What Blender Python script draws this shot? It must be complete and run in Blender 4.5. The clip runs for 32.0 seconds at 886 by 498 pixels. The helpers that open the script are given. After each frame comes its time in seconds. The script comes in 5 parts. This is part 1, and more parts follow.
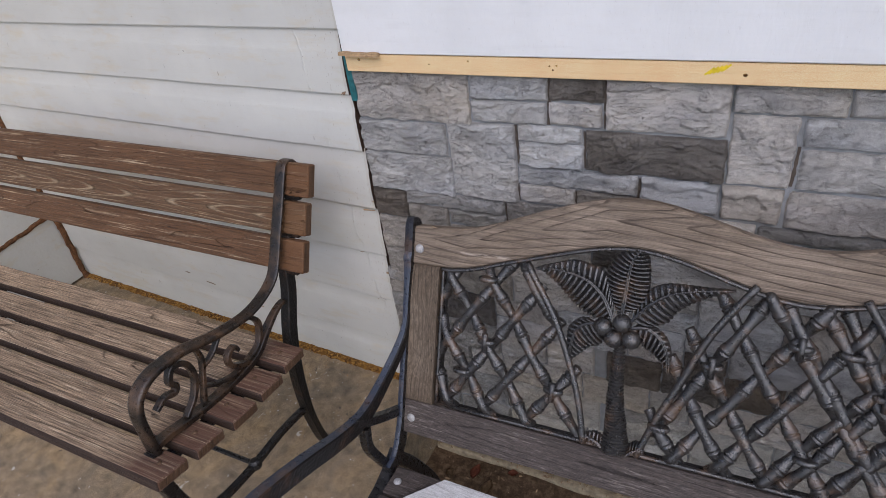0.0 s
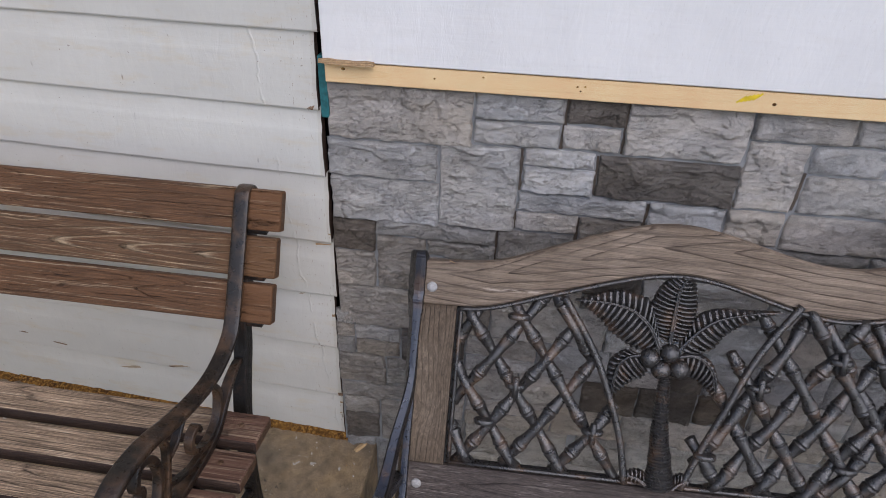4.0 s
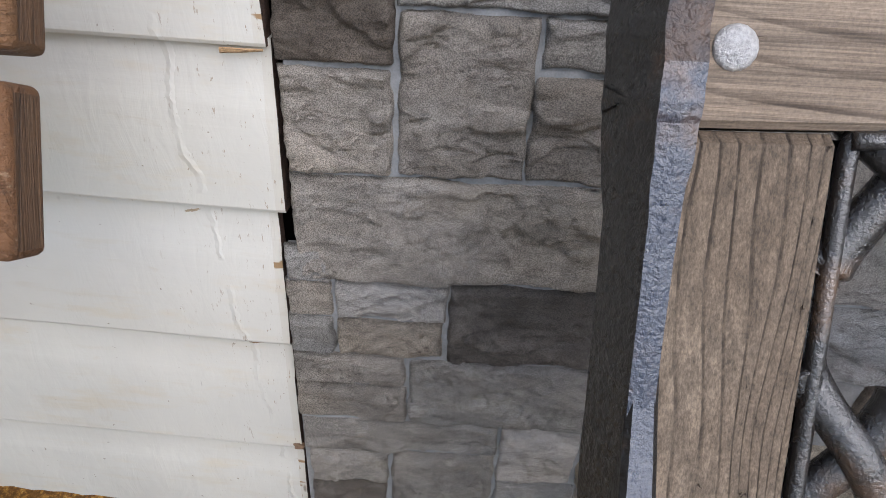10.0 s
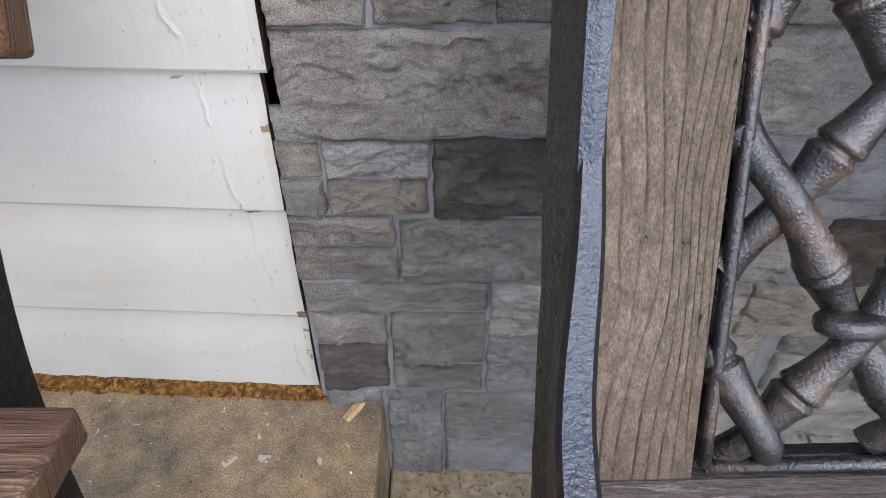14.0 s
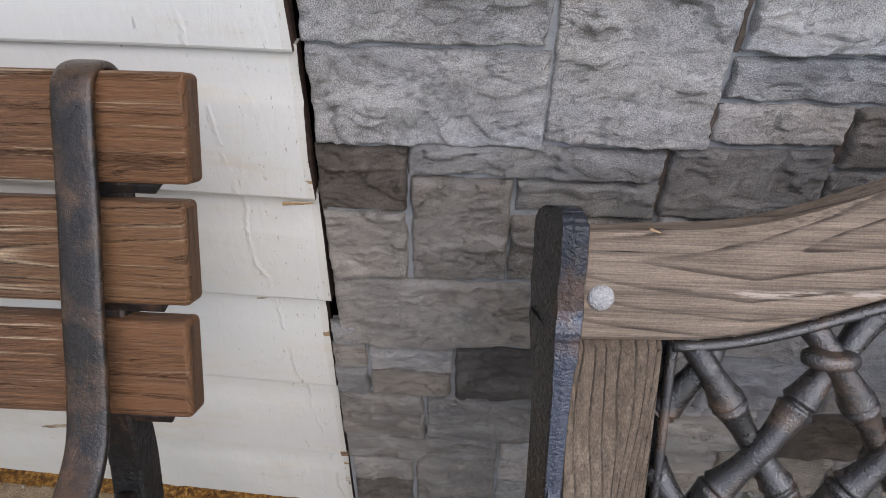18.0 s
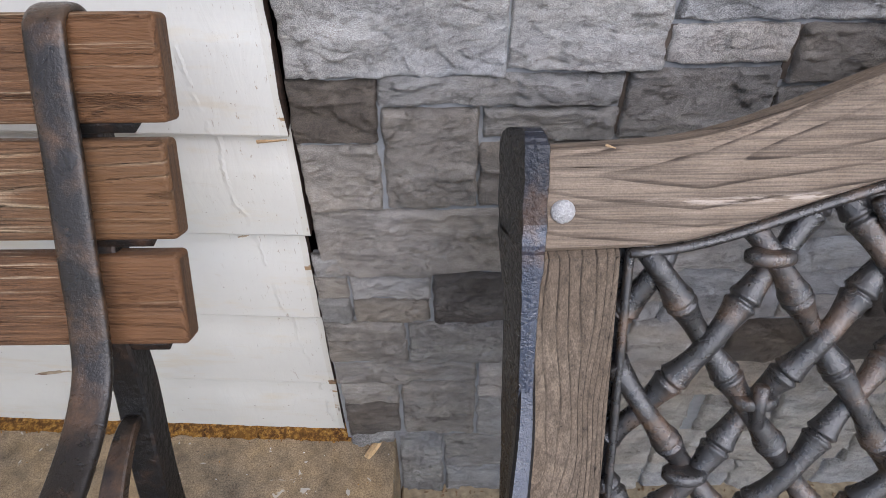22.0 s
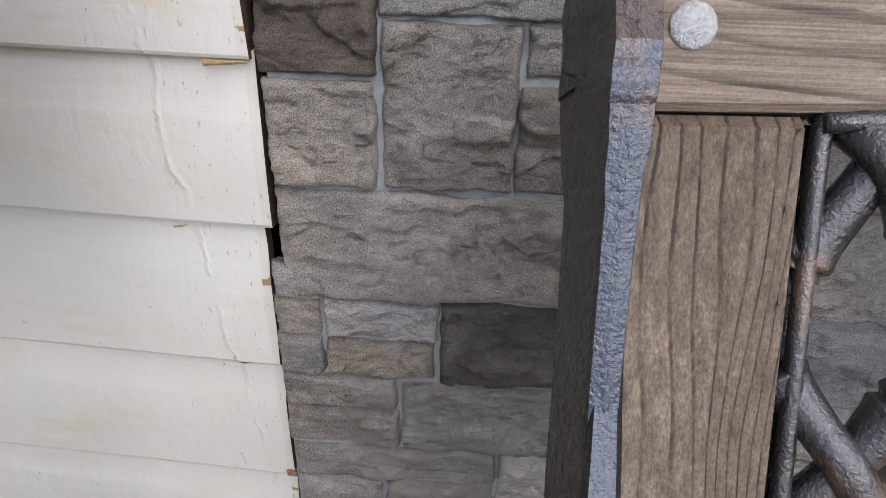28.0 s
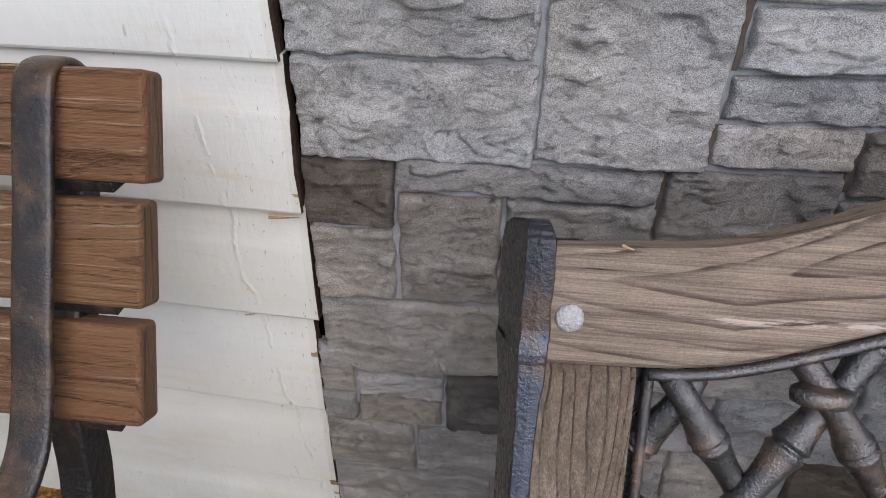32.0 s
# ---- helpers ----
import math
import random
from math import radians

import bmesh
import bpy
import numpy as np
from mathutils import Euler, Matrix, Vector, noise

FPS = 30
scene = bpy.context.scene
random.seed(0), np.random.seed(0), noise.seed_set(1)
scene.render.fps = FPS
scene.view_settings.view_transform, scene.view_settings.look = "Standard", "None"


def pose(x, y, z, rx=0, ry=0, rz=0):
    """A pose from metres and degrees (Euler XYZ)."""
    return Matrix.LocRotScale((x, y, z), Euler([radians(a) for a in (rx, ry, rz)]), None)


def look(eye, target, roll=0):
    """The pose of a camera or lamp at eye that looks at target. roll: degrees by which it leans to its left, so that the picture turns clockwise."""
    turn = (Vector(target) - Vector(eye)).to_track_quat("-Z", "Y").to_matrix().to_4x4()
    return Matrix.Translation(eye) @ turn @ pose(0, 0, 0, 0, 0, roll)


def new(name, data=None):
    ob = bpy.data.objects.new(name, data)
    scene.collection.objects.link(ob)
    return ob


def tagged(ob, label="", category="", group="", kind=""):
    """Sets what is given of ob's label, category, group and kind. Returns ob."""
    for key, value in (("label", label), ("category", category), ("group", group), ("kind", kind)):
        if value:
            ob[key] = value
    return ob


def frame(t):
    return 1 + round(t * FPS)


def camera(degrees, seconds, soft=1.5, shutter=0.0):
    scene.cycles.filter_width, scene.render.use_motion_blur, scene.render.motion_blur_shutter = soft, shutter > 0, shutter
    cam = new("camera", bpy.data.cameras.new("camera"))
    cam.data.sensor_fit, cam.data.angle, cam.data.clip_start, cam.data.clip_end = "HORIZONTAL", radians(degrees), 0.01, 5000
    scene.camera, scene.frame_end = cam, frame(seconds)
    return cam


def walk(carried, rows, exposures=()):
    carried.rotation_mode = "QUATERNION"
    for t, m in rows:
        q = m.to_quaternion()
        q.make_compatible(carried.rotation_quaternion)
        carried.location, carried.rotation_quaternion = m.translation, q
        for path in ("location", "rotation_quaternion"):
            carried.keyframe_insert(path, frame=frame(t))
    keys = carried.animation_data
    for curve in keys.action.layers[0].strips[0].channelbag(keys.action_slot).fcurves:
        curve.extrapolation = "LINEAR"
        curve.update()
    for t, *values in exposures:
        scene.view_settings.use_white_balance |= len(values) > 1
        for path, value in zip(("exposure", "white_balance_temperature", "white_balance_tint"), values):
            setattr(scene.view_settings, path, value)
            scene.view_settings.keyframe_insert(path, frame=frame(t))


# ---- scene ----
cam = camera(70.1, 32.0, 0.8)
PATH = [
    (0, (0.835, -1.087, 1.357), (-0.025, 0.343, 0.255), -8.7),
    (0.5, (0.618, -1.116, 1.332), (0.068, 0.445, 0.209), -4.6),
    (1, (0.488, -1.178, 1.321), (0.172, 0.466, 0.228), 0.1),
    (1.5, (0.471, -1.199, 1.333), (0.176, 0.455, 0.248), -0.2),
    (2, (0.45, -1.192, 1.316), (0.234, 0.479, 0.24), 1.1),
    (2.5, (0.432, -1.18, 1.307), (0.198, 0.476, 0.21), 0.7),
    (3, (0.416, -1.167, 1.307), (0.152, 0.501, 0.236), 0.2),
    (3.5, (0.402, -1.146, 1.311), (0.172, 0.54, 0.259), 2.4),
    (5.5, (0.249, -0.812, 1.236), (0.087, 0.841, 0.122), -1.4),
    (6, (0.177, -0.707, 1.152), (0.05, 0.97, 0.068), 0.8),
    (6.5, (0.178, -0.628, 1.061), (0.148, 1.022, -0.069), 3.1),
    (7, (0.183, -0.624, 1.046), (0.11, 0.963, -0.17), -0.8),
    (7.5, (0.175, -0.641, 1.05), (0.222, 0.881, -0.247), 0.7),
    (8, (0.169, -0.531, 0.902), (0.113, 1.042, -0.332), -0.1),
    (8.5, (0.139, -0.462, 0.752), (0.108, 1.155, -0.425), 0.5),
    (9, (0.146, -0.459, 0.736), (0.17, 1.198, -0.384), 2.4),
    (9.5, (0.145, -0.459, 0.741), (0.15, 1.219, -0.347), 3.0),
    (10, (0.149, -0.469, 0.738), (0.146, 1.215, -0.341), 3.2),
    (10.5, (0.151, -0.465, 0.732), (0.119, 1.211, -0.359), 1.8),
    (11, (0.148, -0.468, 0.732), (0.119, 1.212, -0.355), 1.8),
    (11.5, (0.149, -0.503, 0.699), (0.138, 1.106, -0.489), 2.3),
    (12, (0.155, -0.513, 0.687), (0.158, 1.046, -0.566), 2.3),
    (12.5, (0.162, -0.521, 0.683), (0.155, 1.027, -0.584), 1.5),
    (13, (0.156, -0.523, 0.691), (0.158, 1.029, -0.57), 1.0),
    (13.5, (0.169, -0.528, 0.696), (0.168, 1.031, -0.557), 0.4),
    (15.5, (0.154, -0.540, 0.709), (0.164, 0.951, -0.624), -0.6),
    (16, (0.184, -0.551, 0.897), (0.117, 1.026, -0.330), -0.7),
    (16.5, (0.202, -0.535, 0.99), (0.115, 1.154, -0.078), -2.1),
    (17, (0.184, -0.505, 1.029), (0.098, 1.228, 0.035), -1.3),
    (17.5, (0.174, -0.513, 1.013), (0.094, 1.183, -0.043), -0.4),
    (18, (0.167, -0.539, 0.96), (0.09, 1.049, -0.253), 0.4),
    (18.5, (0.179, -0.559, 0.936), (0.13, 0.953, -0.372), 0.8),
    (19, (0.174, -0.568, 0.929), (0.168, 0.932, -0.393), 2.3),
    (19.5, (0.172, -0.568, 0.928), (0.173, 0.928, -0.399), 2.6),
    (20, (0.166, -0.568, 0.964), (0.134, 0.898, -0.397), 1.0),
    (20.5, (0.172, -0.575, 0.966), (0.225, 0.892, -0.393), 1.9),
    (21, (0.174, -0.585, 0.965), (0.221, 0.872, -0.404), 0.9),
    (21.5, (0.167, -0.582, 0.97), (0.17, 0.888, -0.387), -0.8),
    (22, (0.17, -0.571, 0.969), (0.172, 0.898, -0.387), -0.6),
    (22.5, (0.17, -0.546, 0.918), (0.111, 1.005, -0.343), -0.2),
    (23, (0.164, -0.468, 0.749), (0.114, 1.237, -0.295), 1.7),
    (23.5, (0.165, -0.474, 0.729), (0.154, 1.24, -0.304), 2.0),
    (24, (0.168, -0.466, 0.718), (0.116, 1.253, -0.304), 1.0),
    (24.5, (0.168, -0.469, 0.705), (0.137, 1.251, -0.316), 1.1),
    (25, (0.171, -0.465, 0.707), (0.114, 1.259, -0.302), 1.3),
    (25.5, (0.171, -0.468, 0.71), (0.108, 1.258, -0.296), 1.6),
    (27.5, (0.178, -0.467, 0.715), (0.087, 1.268, -0.275), 1.9),
    (28, (0.18, -0.466, 0.717), (0.095, 1.274, -0.266), 1.8),
    (28.5, (0.181, -0.472, 0.743), (0.088, 1.254, -0.263), 1.8),
    (29, (0.198, -0.513, 0.843), (0.094, 1.147, -0.268), 0.1),
    (29.5, (0.209, -0.524, 0.885), (0.103, 1.1, -0.277), 0.6),
    (30, (0.199, -0.521, 0.898), (0.072, 1.124, -0.232), 1.5),
    (30.5, (0.202, -0.52, 0.912), (0.035, 1.113, -0.231), 0.5),
    (31, (0.209, -0.519, 0.92), (0.011, 1.121, -0.209), 0.3),
    (31.5, (0.213, -0.52, 0.924), (0.006, 1.13, -0.187), -0.2),
    (32, (0.214, -0.527, 0.934), (0.023, 1.119, -0.186), 0.3),
]
EXPOSURES = [(0, 0.12, 6230, 16), (5.8, 0.08, 6280, 16), (7, 0.42, 6200, 15), (8, 0.55, 6180, 14), (9, 0.93, 6300, 12), (11, 0.95, 6300, 12), (13, 1.02, 6200, 13), (15.5, 1.04, 5950, 13), (16.6, 0.52, 6350, 13), (17.4, 0.44, 6450, 13), (18.4, 0.72, 6220, 14), (22, 0.88, 6200, 14), (24, 0.93, 6300, 12), (28, 0.92, 6300, 13), (30, 0.78, 6350, 13), (32, 0.68, 6350, 13)]
walk(cam, [(t, look(eye, target, roll)) for t, eye, target, roll in PATH], EXPOSURES)

# ---- world, sun, exposure ----
world = bpy.data.worlds.new("sky")
scene.world = world
world.use_nodes = True
_n = world.node_tree.nodes
_sky = _n.new("ShaderNodeTexSky")
_sky.sky_type = "NISHITA"
_sky.sun_disc = False
_sky.sun_elevation, _sky.sun_rotation = radians(43), radians(152)
_sky.air_density, _sky.dust_density = 1.0, 1.0
_n["Background"].inputs["Strength"].default_value = 0.15
world.node_tree.links.new(_sky.outputs[0], _n["Background"].inputs["Color"])
sun_data = bpy.data.lights.new("sun", "SUN")
sun_data.energy, sun_data.angle, sun_data.color = 1.8, radians(58), (1.0, 0.95, 0.92)
sun = new("sun", sun_data)
sun.matrix_world = look((2.2, -3.6, 4.2), (0.3, 0.0, 0.4))

# ---- materials ----


class Mat:
    """A node material under construction."""

    def __init__(self, name, rough=0.7, metal=0.0, spec=0.5):
        self.m = bpy.data.materials.new(name)
        self.m.use_nodes = True
        self.t = self.m.node_tree
        self.b = self.t.nodes["Principled BSDF"]
        self.b.inputs["Roughness"].default_value = rough
        self.b.inputs["Metallic"].default_value = metal
        self.b.inputs["Specular IOR Level"].default_value = spec
        self.co = self.t.nodes.new("ShaderNodeTexCoord").outputs["Object"]
        self.bumps = []
        self.tilt = 0.0

    def link(self, a, b):
        self.t.links.new(a, b)

    def stretch(self, scale, shift=None, turn=(0, 0, 0)):
        m = self.t.nodes.new("ShaderNodeMapping")
        m.inputs["Scale"].default_value = scale
        m.inputs["Rotation"].default_value = turn
        src = self.co
        if shift:
            info = self.t.nodes.new("ShaderNodeObjectInfo")
            v = self.t.nodes.new("ShaderNodeVectorMath")
            v.operation = "SCALE"
            v.inputs[0].default_value = shift
            self.link(info.outputs["Random"], v.inputs["Scale"])
            a = self.t.nodes.new("ShaderNodeVectorMath")
            self.link(src, a.inputs[0])
            self.link(v.outputs[0], a.inputs[1])
            src = a.outputs[0]
        if self.tilt:
            r = self.t.nodes.new("ShaderNodeMapping")
            r.inputs["Rotation"].default_value = (self.tilt, 0, 0)
            self.link(src, r.inputs["Vector"])
            src = r.outputs[0]
        self.link(src, m.inputs["Vector"])
        return m.outputs[0]

    def noise(self, scale, detail=6, rough=0.6, vec=None, warp=0.0):
        n = self.t.nodes.new("ShaderNodeTexNoise")
        n.inputs["Scale"].default_value = scale
        n.inputs["Detail"].default_value = detail
        n.inputs["Roughness"].default_value = rough
        n.inputs["Distortion"].default_value = warp
        self.link(vec or self.co, n.inputs["Vector"])
        return n.outputs["Fac"]

    def ridged(self, scale, detail=6, vec=None, warp=0.0, rough=0.55):
        n = self.t.nodes.new("ShaderNodeTexNoise")
        n.noise_type = "RIDGED_MULTIFRACTAL"
        n.inputs["Scale"].default_value = scale
        n.inputs["Detail"].default_value = detail
        n.inputs["Roughness"].default_value = rough
        n.inputs["Distortion"].default_value = warp
        n.inputs["Offset"].default_value = 0.9
        n.inputs["Gain"].default_value = 2.0
        self.link(vec or self.co, n.inputs["Vector"])
        return n.outputs["Fac"]

    def cells(self, scale, vec=None, feature="F1"):
        n = self.t.nodes.new("ShaderNodeTexVoronoi")
        n.feature = feature
        n.inputs["Scale"].default_value = scale
        self.link(vec or self.co, n.inputs["Vector"])
        return n.outputs["Distance"]

    def math(self, op, a, b=None, clamp=False):
        n = self.t.nodes.new("ShaderNodeMath")
        n.operation, n.use_clamp = op, clamp
        for i, v in enumerate((a, b)):
            if v is None:
                continue
            if isinstance(v, (int, float)):
                n.inputs[i].default_value = v
            else:
                self.link(v, n.inputs[i])
        return n.outputs[0]

    def ramp(self, fac, *stops):
        n = self.t.nodes.new("ShaderNodeValToRGB")
        e = n.color_ramp.elements
        while len(e) < len(stops):
            e.new(0.5)
        for el, (p, c) in zip(e, stops):
            el.position = p
            el.color = (*c, 1) if isinstance(c, tuple) else (c, c, c, 1)
        self.link(fac, n.inputs["Fac"])
        return n.outputs["Color"]

    def mix(self, fac, a, b, mode="MIX"):
        n = self.t.nodes.new("ShaderNodeMix")
        n.data_type, n.blend_type = "RGBA", mode
        for i, v in ((0, fac), (6, a), (7, b)):
            if isinstance(v, tuple):
                n.inputs[i].default_value = (*v, 1)
            elif isinstance(v, (int, float)):
                n.inputs[i].default_value = v
            else:
                self.link(v, n.inputs[i])
        return n.outputs[2]

    def random(self):
        return self.t.nodes.new("ShaderNodeObjectInfo").outputs["Random"]

    def axis(self, which):
        n = self.t.nodes.new("ShaderNodeSeparateXYZ")
        self.link(self.co, n.inputs[0])
        return n.outputs[which]

    def color(self, c):
        if isinstance(c, tuple):
            self.b.inputs["Base Color"].default_value = (*c, 1)
        else:
            self.link(c, self.b.inputs["Base Color"])
        return self

    def rough(self, r):
        self.link(r, self.b.inputs["Roughness"])
        return self

    def bump(self, height, dist=0.002, strength=1.0):
        n = self.t.nodes.new("ShaderNodeBump")
        n.inputs["Distance"].default_value = dist
        n.inputs["Strength"].default_value = strength
        self.link(height, n.inputs["Height"])
        if self.bumps:
            self.link(self.bumps[-1], n.inputs["Normal"])
        self.bumps.append(n.outputs[0])
        self.link(n.outputs[0], self.b.inputs["Normal"])
        return self


def stone_material(name, dark, mid, light):
    k = Mat(name, 0.82, 0, 0.3)
    v = k.stretch((1, 1, 1.7), (7, 3, 5))
    big = k.noise(8, 4, 0.6, v, 0.8)
    fine = k.noise(60, 8, 0.75, v, 0.3)
    grit = k.noise(1000, 3, 0.8)
    warm = k.noise(4, 3, 0.6, v, 0.5)
    col = k.ramp(big, (0.3, dark), (0.5, mid), (0.7, light))
    col = k.mix(k.ramp(warm, (0.42, 0.0), (0.65, 0.5)), col, k.mix(1.0, col, (1.04, 0.97, 0.86), "MULTIPLY"))
    col = k.mix(0.3, col, k.ramp(fine, (0.33, 0.25), (0.67, 0.76)), "OVERLAY")
    col = k.mix(0.75, col, k.ramp(grit, (0.4, 0.15), (0.6, 0.85)), "OVERLAY")
    vein = k.noise(5, 3, 0.55, k.stretch((0.9, 1, 3.2), (5, 8, 2), (0, 0.25, 0)), 1.0)
    col = k.mix(0.45, col, k.ramp(vein, (0.3, 0.34), (0.5, 0.5), (0.62, 0.62), (0.66, 0.5)), "OVERLAY")
    tone = k.ramp(k.random(), (0.0, 0.42), (1.0, 0.58))
    col = k.mix(0.5, col, tone, "OVERLAY")
    hue = k.ramp(k.math("FRACT", k.math("MULTIPLY", k.random(), 7.3)), (0.0, (0.97, 1.0, 1.04)), (0.5, (1.0, 1.0, 1.0)), (1.0, (1.05, 0.99, 0.92)))
    col = k.mix(1.0, col, hue, "MULTIPLY")
    line = k.math("ABSOLUTE", k.math("SUBTRACT", k.noise(15, 8, 0.72, k.stretch((1, 1, 2.4), (7, 3, 5)), 1.5), 0.5))
    crack = k.ramp(line, (0.0, 0.0), (0.006, 0.6), (0.015, 1.0))
    patch = k.ramp(k.noise(9, 3, 0.6, v), (0.40, 0.0), (0.54, 1.0))
    col = k.mix(k.math("MULTIPLY", patch, 0.6), col, k.mix(1.0, col, k.ramp(crack, (0.0, (0.33, 0.27, 0.24)), (1.0, (1.0, 1.0, 1.0))), "MULTIPLY"))
    k.color(col)
    k.bump(crack, 0.003, 0.8).bump(fine, 0.005, 0.9).bump(grit, 0.0022, 1.0)
    return k.m


STONE_GREY = stone_material("faux_stone_grey", (0.235, 0.228, 0.218), (0.335, 0.324, 0.308), (0.435, 0.42, 0.398))
STONE_LIGHT = stone_material("faux_stone_light", (0.39, 0.39, 0.393), (0.535, 0.53, 0.526), (0.66, 0.65, 0.636))
STONE_BROWN = stone_material("faux_stone_brown", (0.2, 0.186, 0.17), (0.295, 0.275, 0.253), (0.385, 0.362, 0.336))
STONE_BEIGE = stone_material("faux_stone_beige", (0.35, 0.332, 0.30), (0.5, 0.475, 0.432), (0.63, 0.6, 0.55))
STONE_MID = stone_material("faux_stone_mid_grey", (0.345, 0.34, 0.334), (0.47, 0.463, 0.453), (0.58, 0.57, 0.556))
STONE_DARK = stone_material("faux_stone_dark", (0.092, 0.081, 0.071), (0.148, 0.131, 0.115), (0.235, 0.212, 0.188))


def mortar_material():
    k = Mat("faux_mortar", 0.85, 0, 0.3)
    n = k.noise(40, 6, 0.65)
    g = k.noise(500, 2)
    k.color(k.mix(0.3, k.ramp(n, (0.3, (0.19, 0.194, 0.199)), (0.7, (0.30, 0.306, 0.313))), g, "OVERLAY"))
    k.bump(n, 0.004, 0.6).bump(g, 0.001, 0.4)
    return k.m


MORTAR = mortar_material()



def paint_material(name, base, dirt, chips=0.0, marks=1.0):
    k = Mat(name, 0.5, 0, 0.4)
    v = k.stretch((1, 1, 1), (4, 0, 9))
    cloud = k.noise(5, 5, 0.6, v)
    streak = k.noise(30, 5, 0.6, k.stretch((0.25, 1, 1.6), (3, 1, 8)))
    speck = k.noise(140, 2, 0.5, v)
    scr = k.noise(22, 3, 0.5, k.stretch((3.2, 1, 0.5), (9, 2, 4), (0, 0.35, 0)), 1.2)
    col = k.ramp(cloud, (0.25, tuple(c * 0.9 for c in base)), (0.65, base))
    col = k.mix(k.math("MULTIPLY", k.ramp(streak, (0.58, 0.0), (0.78, 1.0)), 0.4), col, dirt)
    col = k.mix(k.ramp(speck, (0.745, 0.0), (0.765, 0.7 * marks)), col, (0.2, 0.16, 0.12))
    col = k.mix(k.ramp(scr, (0.735, 0.0), (0.76, 0.45 * marks)), col, (0.2, 0.18, 0.16))
    tick = k.cells(15, k.stretch((1.3, 1, 0.4), (4, 0, 9), (0, 0.2, 0)))
    rare = k.ramp(k.noise(9, 2, 0.5, v), (0.5, 0.0), (0.56, 1.0))
    col = k.mix(k.math("MULTIPLY", k.ramp(tick, (0.025, 0.75 * marks), (0.05, 0.0)), rare), col, (0.16, 0.13, 0.09))
    smear = k.noise(11, 4, 0.6, k.stretch((1.2, 1, 2.2), (2, 0, 6)), 1.0)
    col = k.mix(k.ramp(smear, (0.66, 0.0), (0.8, 0.5 * marks)), col, (0.5, 0.44, 0.33))
    near = k.ramp(k.math("MULTIPLY", k.math("ADD", k.axis(0), 0.14), 8.0), (0.0, 0.0), (1.0, 1.0))
    peel = k.noise(1.0, 4, 0.7, k.stretch((330, 300, 75)))
    col = k.mix(k.math("MULTIPLY", k.ramp(peel, (0.64, 0.0), (0.67, 0.8 * marks)), near), col, (0.27, 0.2, 0.13))
    damp = k.noise(1.0, 5, 0.65, k.stretch((6, 6, 22)))
    col = k.mix(k.ramp(damp, (0.55, 0.0), (0.72, 0.5 * marks)), col, (0.58, 0.49, 0.33))
    if chips:
        chip = k.noise(18, 4, 0.6, k.stretch((0.4, 1, 1.5), (5, 1, 2)))
        col = k.mix(k.ramp(chip, (0.70 - chips, 0.0), (0.715 - chips, 1.0)), col, (0.3, 0.2, 0.11))
    k.color(col)
    grain = k.noise(60, 5, 0.6, k.stretch((0.12, 1, 1)))
    crease = k.math("ADD", k.axis(0), k.math("MULTIPLY", k.axis(2), 0.10))
    crease = k.math("ADD", crease, k.math("MULTIPLY", k.noise(14, 4, 0.65), 0.034))
    crease = k.math("ABSOLUTE", k.math("ADD", crease, -0.003))
    ridge = k.ramp(crease, (0.0, 1.0), (0.0016, 0.5), (0.0035, 0.0))
    ridge = k.math("MULTIPLY", ridge, k.ramp(k.noise(16, 3, 0.6, k.stretch((0.3, 1, 1), (2, 6, 3))), (0.47, 0.0), (0.56, 1.0)))
    k.bump(ridge, 0.0013, 0.8)
    sag = k.noise(26, 4, 0.6, k.stretch((1.6, 1, 0.5), (3, 1, 4)), 0.6)
    k.bump(grain, 0.0016, 0.5).bump(cloud, 0.006, 0.3).bump(sag, 0.003, 0.35)
    k.rough(k.ramp(streak, (0.3, 0.42), (0.7, 0.62)))
    return k.m


SIDING_PAINT = paint_material("old_white_siding_paint", (0.615, 0.61, 0.565), (0.52, 0.45, 0.32))
BOARD_PAINT = paint_material("white_board_paint", (0.82, 0.825, 0.82), (0.66, 0.66, 0.64), 0.0, 0.12)
EDGE_PAINT = paint_material("peeling_white_edge_paint", (0.58, 0.565, 0.51), (0.4, 0.3, 0.19), 0.07)


